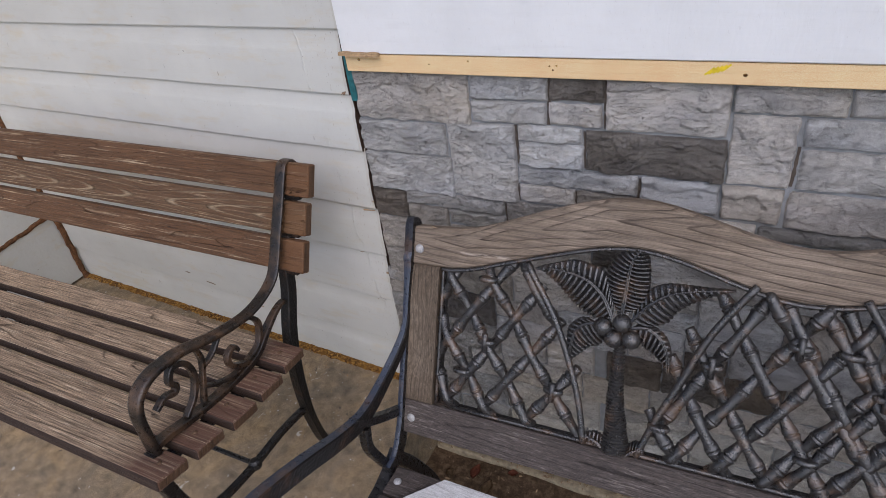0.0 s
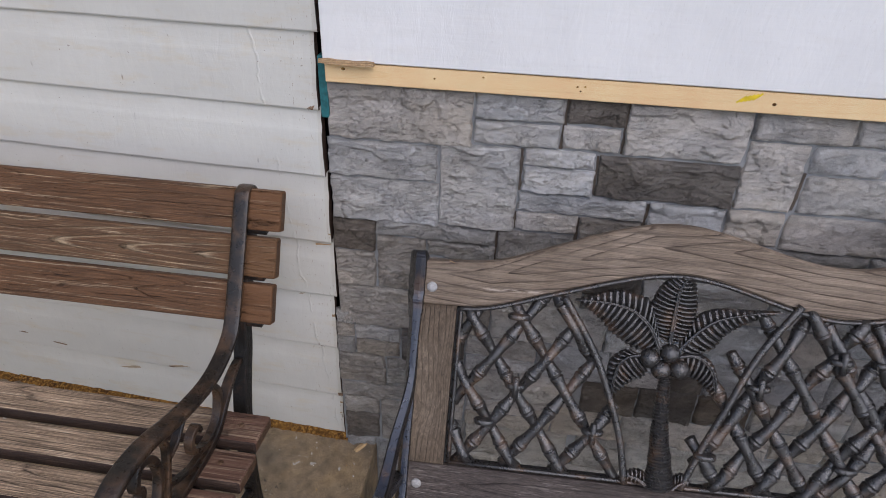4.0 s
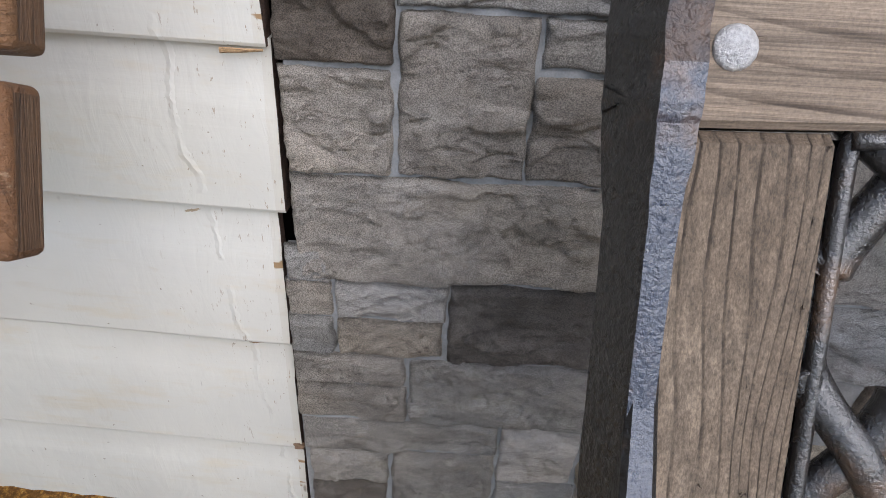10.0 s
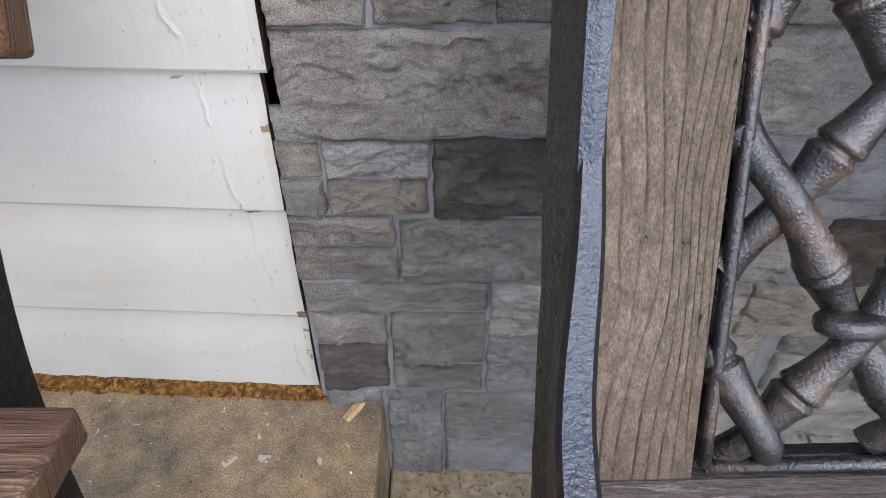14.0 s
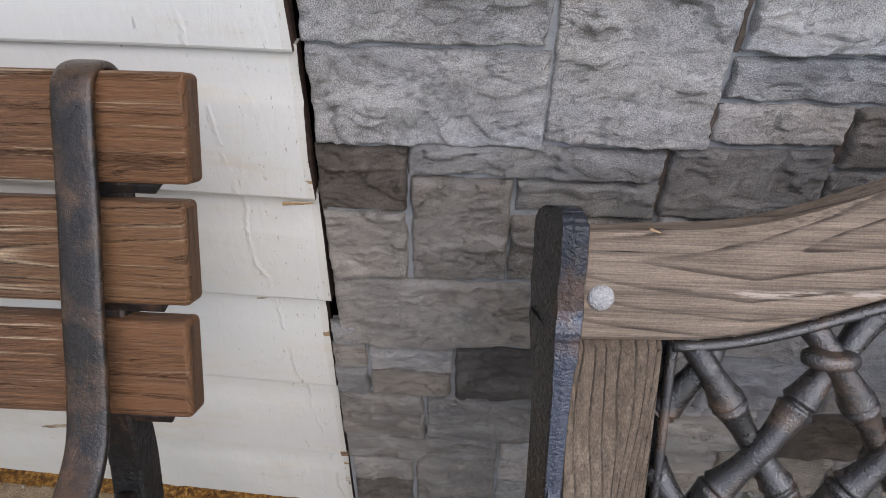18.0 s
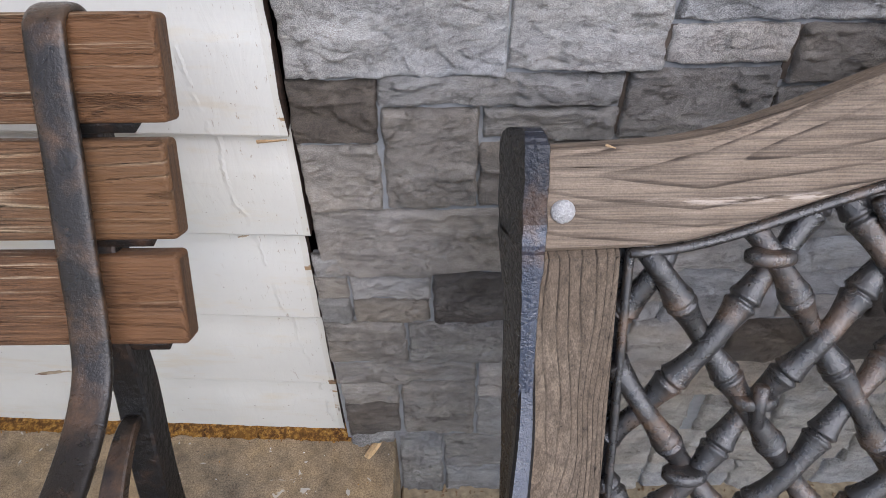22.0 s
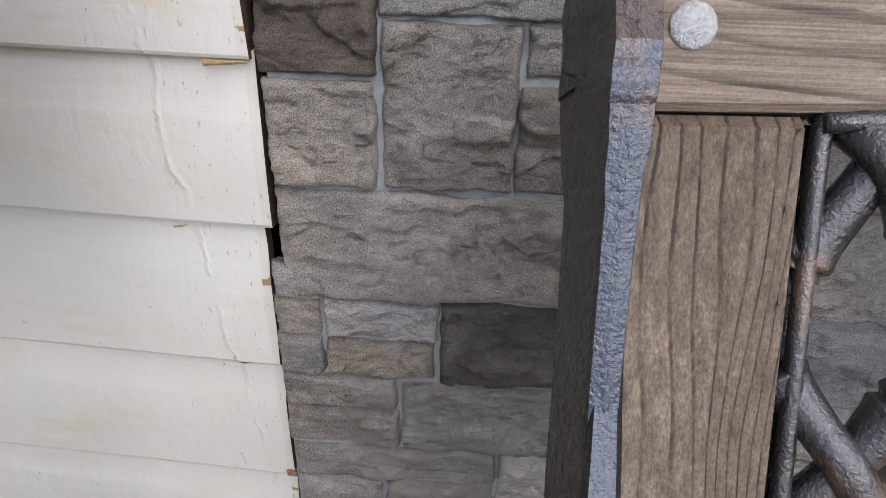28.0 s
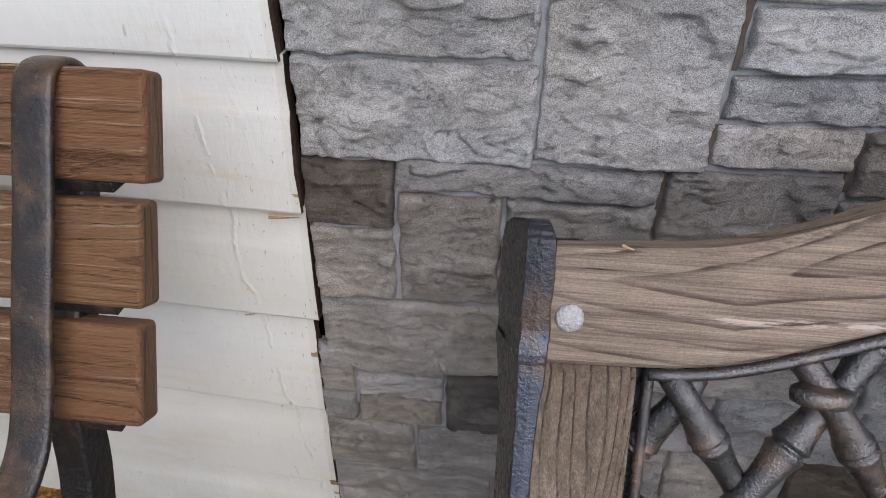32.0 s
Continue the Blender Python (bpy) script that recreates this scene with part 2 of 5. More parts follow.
def wood_material(name, pale, mid, dark, along="x", ring=70.0, wear=0.35, gloss=0.75, relief=0.0016, lines=0.8, streak=0.3, fibre_long=45, kept=None, eye=None, flecks=0.56):
    """Long-grained wood: broken contour rings of a stretched noise, short fibres, dark checks."""
    k = Mat(name, gloss, 0, 0.35)
    if along == "x":
        long_, fib, chk = (0.5, 10, 10), (fibre_long, 520, 520), (4, 110, 110)
    else:
        k.tilt = radians(23.3)
        long_, fib, chk = (13, 13, 0.9), (520, 520, 15), (110, 110, 4)
    off = (5.3, 2.1, 3.7)
    body = k.noise(1.0, 2.5, 0.38, k.stretch(long_, off), 0.2)
    fibre = k.noise(1.0, 4, 0.7, k.stretch(fib, off))
    check = k.noise(1.0, 5, 0.65, k.stretch(chk, off), 0.6)
    cloud = k.noise(8, 5, 0.65, k.stretch((1, 1, 1), off))
    hair = k.noise(1.0, 3, 0.7, k.stretch(tuple(v * 2.6 for v in fib), off))
    grit = k.noise(500, 3, 0.7)
    if eye:
        side = k.math("MULTIPLY", k.math("ADD", k.math("PINGPONG", k.math("ADD", k.axis(0), 2.0 - eye[0]), 0.6), k.math("MULTIPLY", body, 0.35)), 0.05)
        rise = k.math("ADD", k.math("SUBTRACT", k.axis(2), eye[1]), k.math("MULTIPLY", k.math("SUBTRACT", body, 0.5), 0.05))
        body = k.math("SQRT", k.math("ADD", k.math("MULTIPLY", side, side), k.math("MULTIPLY", rise, rise)))
        body = k.math("ADD", body, k.math("MULTIPLY", hair, 0.002))
    else:
        body = k.math("ADD", body, k.math("MULTIPLY", hair, 0.007))
    rings = k.math("FRACT", k.math("MULTIPLY", body, ring))
    ring_c = k.ramp(rings, (0.0, 0.0), (0.025, 0.05), (0.07, 0.75), (0.25, 1.0), (0.95, 1.0), (0.985, 0.4), (1.0, 0.0))
    if eye:
        ring_c = k.ramp(rings, (0.0, 0.1), (0.08, 0.1), (0.2, 0.9), (0.9, 1.0), (1.0, 0.3))
    broken = k.ramp(k.noise(1.0, 3, 0.6, k.stretch(tuple(v * 0.5 for v in chk), off)), (0.42, 1.0), (0.6, 0.2))
    col = k.mix(k.math("MULTIPLY", k.math("MULTIPLY", k.math("SUBTRACT", 1.0, ring_c), broken), lines), mid, dark)
    flake = k.ramp(k.noise(1.0, 4, 0.7, k.stretch(tuple(v * 0.45 for v in fib), off)), (flecks, 0.0), (flecks + 0.05, 1.0))
    worn = k.ramp(cloud, (0.4, 0.3), (0.65, 1.0))
    col = k.mix(k.math("MULTIPLY", k.math("MULTIPLY", flake, worn), wear), col, pale)
    col = k.mix(0.4, col, k.ramp(cloud, (0.3, 0.34), (0.7, 0.66)), "OVERLAY")
    col = k.mix(streak, col, k.ramp(fibre, (0.34, 0.1), (0.5, 0.5), (0.66, 0.85)), "OVERLAY")
    col = k.mix(streak, col, k.ramp(hair, (0.34, 0.15), (0.5, 0.5), (0.66, 0.85)), "OVERLAY")
    col = k.mix(0.3, col, k.ramp(grit, (0.36, 0.2), (0.64, 0.8)), "OVERLAY")
    if kept:
        end = k.math("ADD", k.axis(0), k.math("MULTIPLY", k.noise(30, 4, 0.6), 0.06))
        end = k.ramp(k.math("MULTIPLY", k.math("ADD", end, 0.12), 14.0), (0.0, 0.0), (1.0, 0.9))
        end = k.math("MULTIPLY", end, k.ramp(k.noise(1.0, 4, 0.7, k.stretch(tuple(v * 0.3 for v in fib), off)), (0.5, 1.0), (0.66, 0.25)))
        col = k.mix(end, col, kept)
    split = k.ramp(check, (0.30, 0.0), (0.335, 1.0))
    col = k.mix(1.0, col, k.mix(split, (0.25, 0.21, 0.18), (1.0, 1.0, 1.0)), "MULTIPLY")
    k.color(col)
    k.bump(ring_c, relief, 0.7).bump(fibre, relief, 0.8).bump(hair, relief * 0.5, 0.8).bump(split, relief * 2, 0.7)
    return k.m


def board_wood(name, pale, mid, dark, figure, gloss=0.72):
    """Weathered oak: growth lines that darken slowly and end sharply, open pores, silvered wear. figure(k) gives the growth distance."""
    k = Mat(name, gloss, 0, 0.3)
    across = k.stretch((14, 900, 900)) if figure is rail_figure else k.stretch((900, 900, 10), None, (radians(23.3), 0, 0))
    thin = k.stretch((4, 170, 170)) if figure is rail_figure else k.stretch((170, 170, 3), None, (radians(23.3), 0, 0))
    pore, hair = k.noise(1.0, 4, 0.7, across), k.noise(1.0, 4, 0.65, thin, 0.4)
    cloud, grit = k.noise(9, 5, 0.65), k.noise(700, 3, 0.7)
    p = k.math("ADD", figure(k), k.math("MULTIPLY", k.math("SUBTRACT", hair, 0.5), 0.13))
    line = k.math("FRACT", p)
    kind = k.noise(1.0, 1, 0.5, thin)
    late = k.ramp(line, (0.0, 0.0), (0.5, 0.04), (0.8, 0.25), (0.9, 0.95), (0.96, 1.0), (1.0, 0.0))
    late = k.math("MULTIPLY", late, k.ramp(kind, (0.36, 0.35), (0.6, 1.0)))
    late = k.math("MULTIPLY", late, k.ramp(k.noise(1.0, 2, 0.5, k.stretch((7, 30, 30) if figure is rail_figure else (30, 30, 7))), (0.34, 0.45), (0.56, 1.0)))
    col = k.mix(k.ramp(cloud, (0.35, 0.0), (0.65, 1.0)), mid, pale)
    col = k.mix(k.math("MULTIPLY", late, 0.92), col, dark)
    col = k.mix(0.5, col, k.ramp(pore, (0.34, 0.16), (0.5, 0.5), (0.66, 0.8)), "OVERLAY")
    col = k.mix(0.55, col, k.ramp(hair, (0.34, 0.2), (0.5, 0.5), (0.66, 0.8)), "OVERLAY")
    col = k.mix(0.25, col, k.ramp(grit, (0.36, 0.2), (0.64, 0.8)), "OVERLAY")
    split = k.ramp(hair, (0.27, 0.0), (0.31, 1.0))
    col = k.mix(1.0, col, k.mix(split, (0.3, 0.25, 0.21), (1.0, 1.0, 1.0)), "MULTIPLY")
    if figure is rail_figure:
        u, v = rail_place(k)
        band = k.math("ABSOLUTE", k.math("SUBTRACT", k.math("SUBTRACT", v, 0.001), k.math("MULTIPLY", k.noise(7, 2), 0.012)))
        band = k.math("MULTIPLY", k.ramp(k.math("MULTIPLY", band, 100.0), (0.08, 1.0), (0.38, 0.0)), k.ramp(u, (0.05, 0.0), (0.1, 1.0), (0.27, 1.0), (0.36, 0.0)))
        bare = k.math("MULTIPLY", band, k.ramp(k.noise(1.0, 3, 0.7, k.stretch((45, 420, 420))), (0.47, 0.0), (0.58, 0.65)))
        col = k.mix(bare, col, (0.52, 0.44, 0.37))
        pits = k.math("MULTIPLY", band, k.ramp(k.noise(1.0, 3, 0.7, k.stretch((60, 300, 300), None, (0.4, 0, 0))), (0.62, 0.0), (0.66, 1.0)))
        col = k.mix(pits, col, (0.05, 0.036, 0.028))
    k.color(col)
    k.bump(k.math("SUBTRACT", 1.0, late), 0.0014, 0.6).bump(pore, 0.0009, 0.7).bump(split, 0.002, 0.7)
    return k.m


def rail_place(k):
    """Distance along and up the palm bench's back, from its upper bolt."""
    u = k.math("SUBTRACT", k.axis(0), 0.258)
    v = k.math("SUBTRACT", k.math("MULTIPLY", k.math("SUBTRACT", k.axis(2), 0.675), 1.089), k.math("MULTIPLY", u, 0.026))
    return u, v


def rail_figure(k):
    """Nested pointed arches that climb with the rail's wave, flat lines below them."""
    u, v = rail_place(k)
    heart = k.math("ADD", 0.028, k.math("MULTIPLY", k.math("MINIMUM", k.math("MAXIMUM", k.math("SUBTRACT", u, 0.10), 0.0), 0.26), 0.27))
    off = k.math("SUBTRACT", v, heart)
    off = k.math("SQRT", k.math("ADD", k.math("MULTIPLY", off, off), 0.000012))
    wave = k.math("MULTIPLY", k.math("SUBTRACT", k.noise(1.0, 2, 0.4, k.stretch((5, 12, 18)), 0.3), 0.5), 0.16)
    p = k.math("ADD", k.math("SUBTRACT", u, k.math("MULTIPLY", off, 7.5)), wave)
    return k.math("MULTIPLY", p, -9.0)


def stile_figure(k):
    """Upright growth lines, some millimetres apart, that wander and close in on one another."""
    drift = k.math("MULTIPLY", k.math("SUBTRACT", k.noise(1.0, 2, 0.4, k.stretch((16, 8, 1.7), None, (radians(23.3), 0, 0)), 0.15), 0.5), 0.075)
    near = k.math("ADD", k.axis(0), drift)
    return k.math("MULTIPLY", near, -120.0)


OAK_X = board_wood("weathered_oak_long", (0.22, 0.172, 0.13), (0.155, 0.117, 0.085), (0.036, 0.025, 0.018), rail_figure)
OAK_Z = board_wood("weathered_oak_upright", (0.152, 0.116, 0.083), (0.105, 0.077, 0.053), (0.022, 0.0155, 0.011), stile_figure)
OAK_DARK = wood_material("dark_weathered_oak", (0.27, 0.235, 0.21), (0.075, 0.06, 0.053), (0.025, 0.019, 0.017), "x", 22, 0.6, 0.75, 0.002, 0.8, 0.5)
SLAT_BROWN = wood_material("worn_brown_stain", (0.50, 0.39, 0.26), (0.113, 0.056, 0.0265), (0.042, 0.022, 0.012), "x", 30, 0.85, 0.55, 0.0022, 0.12, 0.5, 9, (0.15, 0.07, 0.0295), None, 0.575)
SLAT_FIGURED = wood_material("figured_worn_brown_stain", (0.50, 0.39, 0.26), (0.106, 0.055, 0.027), (0.43, 0.33, 0.21), "x", 140, 0.7, 0.55, 0.002, 0.65, 0.5, 9, (0.145, 0.071, 0.0295), (-0.31, 0.694), 0.585)
# kept brown stain, darkened further for the shade between seat slats
SLAT_SIDE = wood_material("stained_shaded_slat_side", (0.13, 0.085, 0.06), (0.035, 0.02, 0.014), (0.015, 0.01, 0.007), "x", 20, 0.4, 0.7, 0.0018, 0.6, 0.5, 16)
SLAT_END = wood_material("brown_stained_end_grain", (0.22, 0.14, 0.085), (0.105, 0.057, 0.03), (0.045, 0.026, 0.016), "z", 20, 0.4, 0.6)
SEAT_WOOD = wood_material("worn_seat_wood", (0.66, 0.53, 0.38), (0.33, 0.235, 0.155), (0.06, 0.038, 0.025), "x", 22, 0.8, 0.7, 0.0026, 0.7, 0.85, 8, (0.12, 0.055, 0.036))
PINE = wood_material("new_pine", (0.83, 0.62, 0.36), (0.80, 0.57, 0.31), (0.74, 0.48, 0.22), "x", 16, 0.2, 0.55, 0.0003, 0.4, 0.08)
SPLINTER = wood_material("raw_broken_wood", (0.6, 0.46, 0.3), (0.42, 0.28, 0.15), (0.25, 0.14, 0.07), "x", 60, 0.4)


def iron_material(name, base, rust, amount, rough0, rough1, lump=170, deep=0.0022, spec=0.55, ior=1.5, flake=0.35, grain=0.0004):
    k = Mat(name, 0.4, 0.0, spec)
    k.b.inputs["IOR"].default_value = ior
    n = k.noise(24, 6, 0.65)
    f = k.noise(lump, 3, 0.55)
    g = k.noise(700, 3, 0.7)
    w = k.noise(90, 5, 0.7, None, 0.5)
    col = k.mix(k.ramp(n, (0.62 - amount, 0.0), (0.75 - amount * 0.6, 0.75)), base, rust)
    col = k.mix(k.ramp(w, (0.64, 0.0), (0.76, flake)), col, (0.14, 0.13, 0.125))
    col = k.mix(0.5, col, k.ramp(g, (0.35, 0.25), (0.68, 0.8)), "OVERLAY")
    k.color(col)
    k.rough(k.ramp(w, (0.3, rough0), (0.7, rough1)))
    k.bump(w, 0.001, 0.5).bump(f, deep, 0.9).bump(g, grain, 1.0)
    return k.m


IRON = iron_material("black_cast_iron", (0.010, 0.009, 0.009), (0.045, 0.024, 0.014), 0.02, 0.2, 0.4, 260, 0.0018, 0.55, 1.5, 0.35)
# worn black paint; its blue base colour stands in for reflected sky
IRON_SKY_TINT = iron_material("glossy_worn_black_paint_sky_tint", (0.011, 0.019, 0.040), (0.1, 0.056, 0.032), 0.085, 0.22, 0.42, 340, 0.0014, 0.8, 1.6, 0.1, 0.0006)
IRON_WORN = iron_material("worn_black_iron", (0.014, 0.0105, 0.008), (0.11, 0.062, 0.034), 0.17, 0.22, 0.4, 260, 0.0006, 0.5, 1.5, 0.5)
IRON_RUSTY = iron_material("rusty_black_iron", (0.009, 0.008, 0.0075), (0.075, 0.04, 0.024), 0.09, 0.3, 0.5, 160, 0.002, 0.35, 1.5, 0.25)
IRON_BAMBOO = iron_material("bronzed_cast_iron", (0.013, 0.0112, 0.0105), (0.14, 0.083, 0.048), 0.11, 0.2, 0.4, 520, 0.0009, 0.9, 1.6, 0.35, 0.0006)
IRON_HEAD = iron_material("dull_black_iron_head", (0.011, 0.013, 0.02), (0.08, 0.045, 0.026), 0.12, 0.22, 0.42, 260, 0.0016, 0.4, 1.5, 0.2)


def plain(name, c, rough=0.7, metal=0.0, bump=0.0, scale=80, vary=0.25):
    k = Mat(name, rough, metal)
    n = k.noise(scale, 5, 0.65)
    k.color(k.ramp(n, (0.3, tuple(v * (1 - vary) for v in c)), (0.7, tuple(min(1, v * (1 + vary)) for v in c))))
    if bump:
        k.bump(n, bump, 0.7)
    return k.m


ZINC = plain("zinc_bolt", (0.47, 0.46, 0.455), 0.45, 0.5, 0.004, 420, 0.3)
TORN_EDGE = plain("torn_dark_board_edge", (0.06, 0.032, 0.02), 0.9, 0, 0.003, 160, 0.7)
DARK_JOINT = plain("dark_brown_joint", (0.075, 0.058, 0.045), 0.9, 0, 0.002, 90, 0.4)
# near black, so that gaps in the wall look deeply shaded
GAP_SHADE = plain("black_gap_shade", (0.012, 0.009, 0.008), 0.95)
TEAL = plain("old_teal_paint", (0.016, 0.12, 0.13), 0.55, 0, 0.001, 90, 0.4)


def rust_material():
    k = Mat("crumbly_rust", 0.95, 0, 0.2)
    a, b = k.noise(130, 6, 0.7), k.noise(14, 3, 0.6)
    col = k.ramp(a, (0.3, (0.03, 0.016, 0.008)), (0.48, (0.14, 0.065, 0.022)), (0.6, (0.45, 0.235, 0.05)), (0.72, (0.6, 0.44, 0.2)))
    k.color(k.mix(k.ramp(b, (0.42, 0.0), (0.68, 0.5)), col, (0.34, 0.17, 0.035)))
    k.bump(a, 0.008, 1.0)
    return k.m


RUST = rust_material()
OLD_RUST = plain("old_brown_rust", (0.14, 0.062, 0.024), 0.95, 0, 0.006, 90, 0.75)
CHIP = plain("pale_wood_chip", (0.55, 0.38, 0.2), 0.8, 0, 0.001, 200, 0.3)
LEAF_RED = plain("dead_red_brown_leaf", (0.24, 0.07, 0.035), 0.75, 0, 0.001, 90, 0.4)
LEAF_TAN = plain("dead_tan_leaf", (0.25, 0.16, 0.085), 0.8, 0, 0.001, 90, 0.4)
BLEACHED = wood_material("bleached_grey_board", (0.68, 0.67, 0.66), (0.6, 0.59, 0.58), (0.48, 0.47, 0.46), "x", 50, 0.4)
YELLOW_CHALK = plain("yellow_crayon", (0.75, 0.55, 0.02), 0.8)


SCUFF_DIRT = plain("rubbed_in_dirt", (0.36, 0.29, 0.2), 0.8, 0, 0.0006, 120, 0.25)
SCUFF_BARE = plain("bare_brown_wood_mark", (0.2, 0.13, 0.08), 0.85, 0, 0.0006, 160, 0.4)


def concrete_material():
    k = Mat("stained_concrete_slab", 0.9, 0, 0.3)
    big = k.noise(7, 6, 0.65, None, 0.8)
    mid = k.noise(28, 6, 0.65)
    grit = k.noise(380, 3, 0.7)
    col = k.ramp(big, (0.28, (0.165, 0.138, 0.104)), (0.5, (0.285, 0.215, 0.137)), (0.72, (0.37, 0.262, 0.145)))
    col = k.mix(0.7, col, k.ramp(mid, (0.3, 0.2), (0.52, 0.5), (0.75, 0.78)), "OVERLAY")
    col = k.mix(0.6, col, k.ramp(grit, (0.36, 0.2), (0.64, 0.8)), "OVERLAY")
    spot = k.noise(34, 2, 0.5, None, 1.5)
    col = k.mix(k.ramp(spot, (0.70, 0.0), (0.72, 0.8)), col, (0.55, 0.52, 0.46))
    col = k.mix(k.ramp(spot, (0.25, 0.85), (0.28, 0.0)), col, (0.07, 0.06, 0.05))
    k.color(col)
    k.bump(mid, 0.004, 0.5).bump(grit, 0.001, 0.6)
    return k.m


CONCRETE = concrete_material()
LEDGE = plain("pale_footing_concrete", (0.36, 0.29, 0.19), 0.9, 0, 0.006, 60, 0.4)


def soil_material():
    k = Mat("dark_soil_and_litter", 0.95, 0, 0.2)
    a = k.noise(45, 8, 0.75)
    b = k.noise(6, 4, 0.6)
    col = k.ramp(a, (0.25, (0.03, 0.02, 0.013)), (0.48, (0.13, 0.082, 0.048)), (0.66, (0.26, 0.175, 0.1)), (0.8, (0.42, 0.33, 0.22)))
    col = k.mix(0.3, col, b, "OVERLAY")
    # unseen ground out front, given its own tone to set bounce and reflections
    bounce_tone = k.ramp(k.math("MULTIPLY", k.math("ADD", k.math("ADD", k.axis(1), 1.1), k.math("MULTIPLY", b, 0.3)), -2.5), (0.0, 0.0), (1.0, 1.0))
    col = k.mix(bounce_tone, col, k.ramp(a, (0.3, (0.07, 0.066, 0.055)), (0.7, (0.14, 0.13, 0.105))))
    k.color(col)
    k.bump(a, 0.012, 1.0)
    return k.m


SOIL = soil_material()

# ---- mesh helpers ----


def mesh_of(name, bm, material, smooth=False):
    me = bpy.data.meshes.new(name)
    bmesh.ops.recalc_face_normals(bm, faces=bm.faces)
    bm.to_mesh(me)
    bm.free()
    for mat in material if isinstance(material, (list, tuple)) else (material,):
        me.materials.append(mat)
    if smooth:
        me.polygons.foreach_set("use_smooth", [True] * len(me.polygons))
    return me


def part(name, bm, material, parent=None, label="", smooth=False):
    ob = new(name, mesh_of(name, bm, material, smooth))
    if parent:
        bpy.context.view_layer.update()
        ob.parent = parent
        ob.matrix_parent_inverse = parent.matrix_world.inverted()
    return tagged(ob, label)


def thing(name, at, label, category, group="", kind=""):
    ob = new(name)
    ob.empty_display_size = 0.05
    ob.location = at
    bpy.context.view_layer.update()
    return tagged(ob, label, category, group, kind)


def box(bm, x0, x1, y0, y1, z0, z1, bevel=0.0, seg=1):
    r = bmesh.ops.create_cube(bm, size=1.0)
    for v in r["verts"]:
        v.co = Vector(((x0 + x1) / 2 + v.co.x * (x1 - x0), (y0 + y1) / 2 + v.co.y * (y1 - y0), (z0 + z1) / 2 + v.co.z * (z1 - z0)))
    if bevel:
        es = {e for v in r["verts"] for e in v.link_edges}
        bmesh.ops.bevel(bm, geom=list(es), offset=bevel, segments=seg, profile=0.5, affect="EDGES")
    return bm


def smooth_line(pts, steps=6):
    """Catmull-Rom through pts."""
    p = [Vector(q) for q in pts]
    p = [2 * p[0] - p[1], *p, 2 * p[-1] - p[-2]]
    out = []
    for i in range(1, len(p) - 2):
        for s in range(steps):
            t = s / steps
            a, b, c, d = p[i - 1 : i + 3]
            out.append(0.5 * (2 * b + (c - a) * t + (2 * a - 5 * b + 4 * c - d) * t * t + (3 * b - a - 3 * c + d) * t**3))
    out.append(p[-2])
    return out


def sweep(bm, pts, sections, side):
    """Sweep closed 2D sections (a along side, b along the other normal) over a polyline."""
    rings = []
    side = Vector(side).normalized()
    for i, p in enumerate(pts):
        tan = (pts[min(i + 1, len(pts) - 1)] - pts[max(i - 1, 0)]).normalized()
        s = (side - tan * side.dot(tan)).normalized()
        o = tan.cross(s)
        sec = sections(i / (len(pts) - 1)) if callable(sections) else sections
        rings.append([bm.verts.new(p + s * a + o * b) for a, b in sec])
    n = len(rings[0])
    for r, q in zip(rings, rings[1:]):
        for k in range(n):
            bm.faces.new((r[k], r[(k + 1) % n], q[(k + 1) % n], q[k]))
    bm.faces.new(rings[0])
    bm.faces.new(rings[-1][::-1])
    return bm


def oval(a, b, n=10):
    return [(a * math.cos(2 * math.pi * k / n), b * math.sin(2 * math.pi * k / n)) for k in range(n)]


def flat(a, b, c=0.002):
    """A bar section 2a by 2b with chamfered corners."""
    return [(-a + c, -b), (a - c, -b), (a, -b + c), (a, b - c), (a - c, b), (-a + c, b), (-a, b - c), (-a, -b + c)]


def rounded(a, b, n=16):
    """A bar section 2a by 2b whose faces swell a little and whose edges are worn round."""
    out = []
    for k in range(n):
        c, d = math.cos(2 * math.pi * (k + 0.5) / n), math.sin(2 * math.pi * (k + 0.5) / n)
        out.append((a * math.copysign(abs(c) ** 0.5, c), b * math.copysign(abs(d) ** 0.6, d)))
    return out


# ---- setting ----

# siding: its face recedes a little to the left and leans back towards its foot
LAPS = (-0.006, 0.146, 0.308, 0.464, 0.606, 0.760, 0.897, 1.040, 1.185, 1.33, 1.475, 1.62, 1.765, 1.91)
ENDS = (-0.001, 0.0, 0.002, 0.011, 0.009, 0.006, 0.004, 0.013, 0.01, 0.0, 0.0, 0.0, 0.0)


def siding_y(x, z):
    return 0.006 - 0.05 * x + 0.035 * max(0.0, 0.55 - z)


siding = thing("wall_siding", (-0.8, 0.05, 0.0), "white painted lap siding with dirty worn paint", "wall", "", "structure")
# backing box whose black colour supplies the shade seen through the gaps
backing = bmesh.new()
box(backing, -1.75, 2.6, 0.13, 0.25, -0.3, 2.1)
tagged(part("wall_core", backing, GAP_SHADE, None, "near-black wall backing, coloured as the shade in the gaps"), "", "wall", "", "structure")


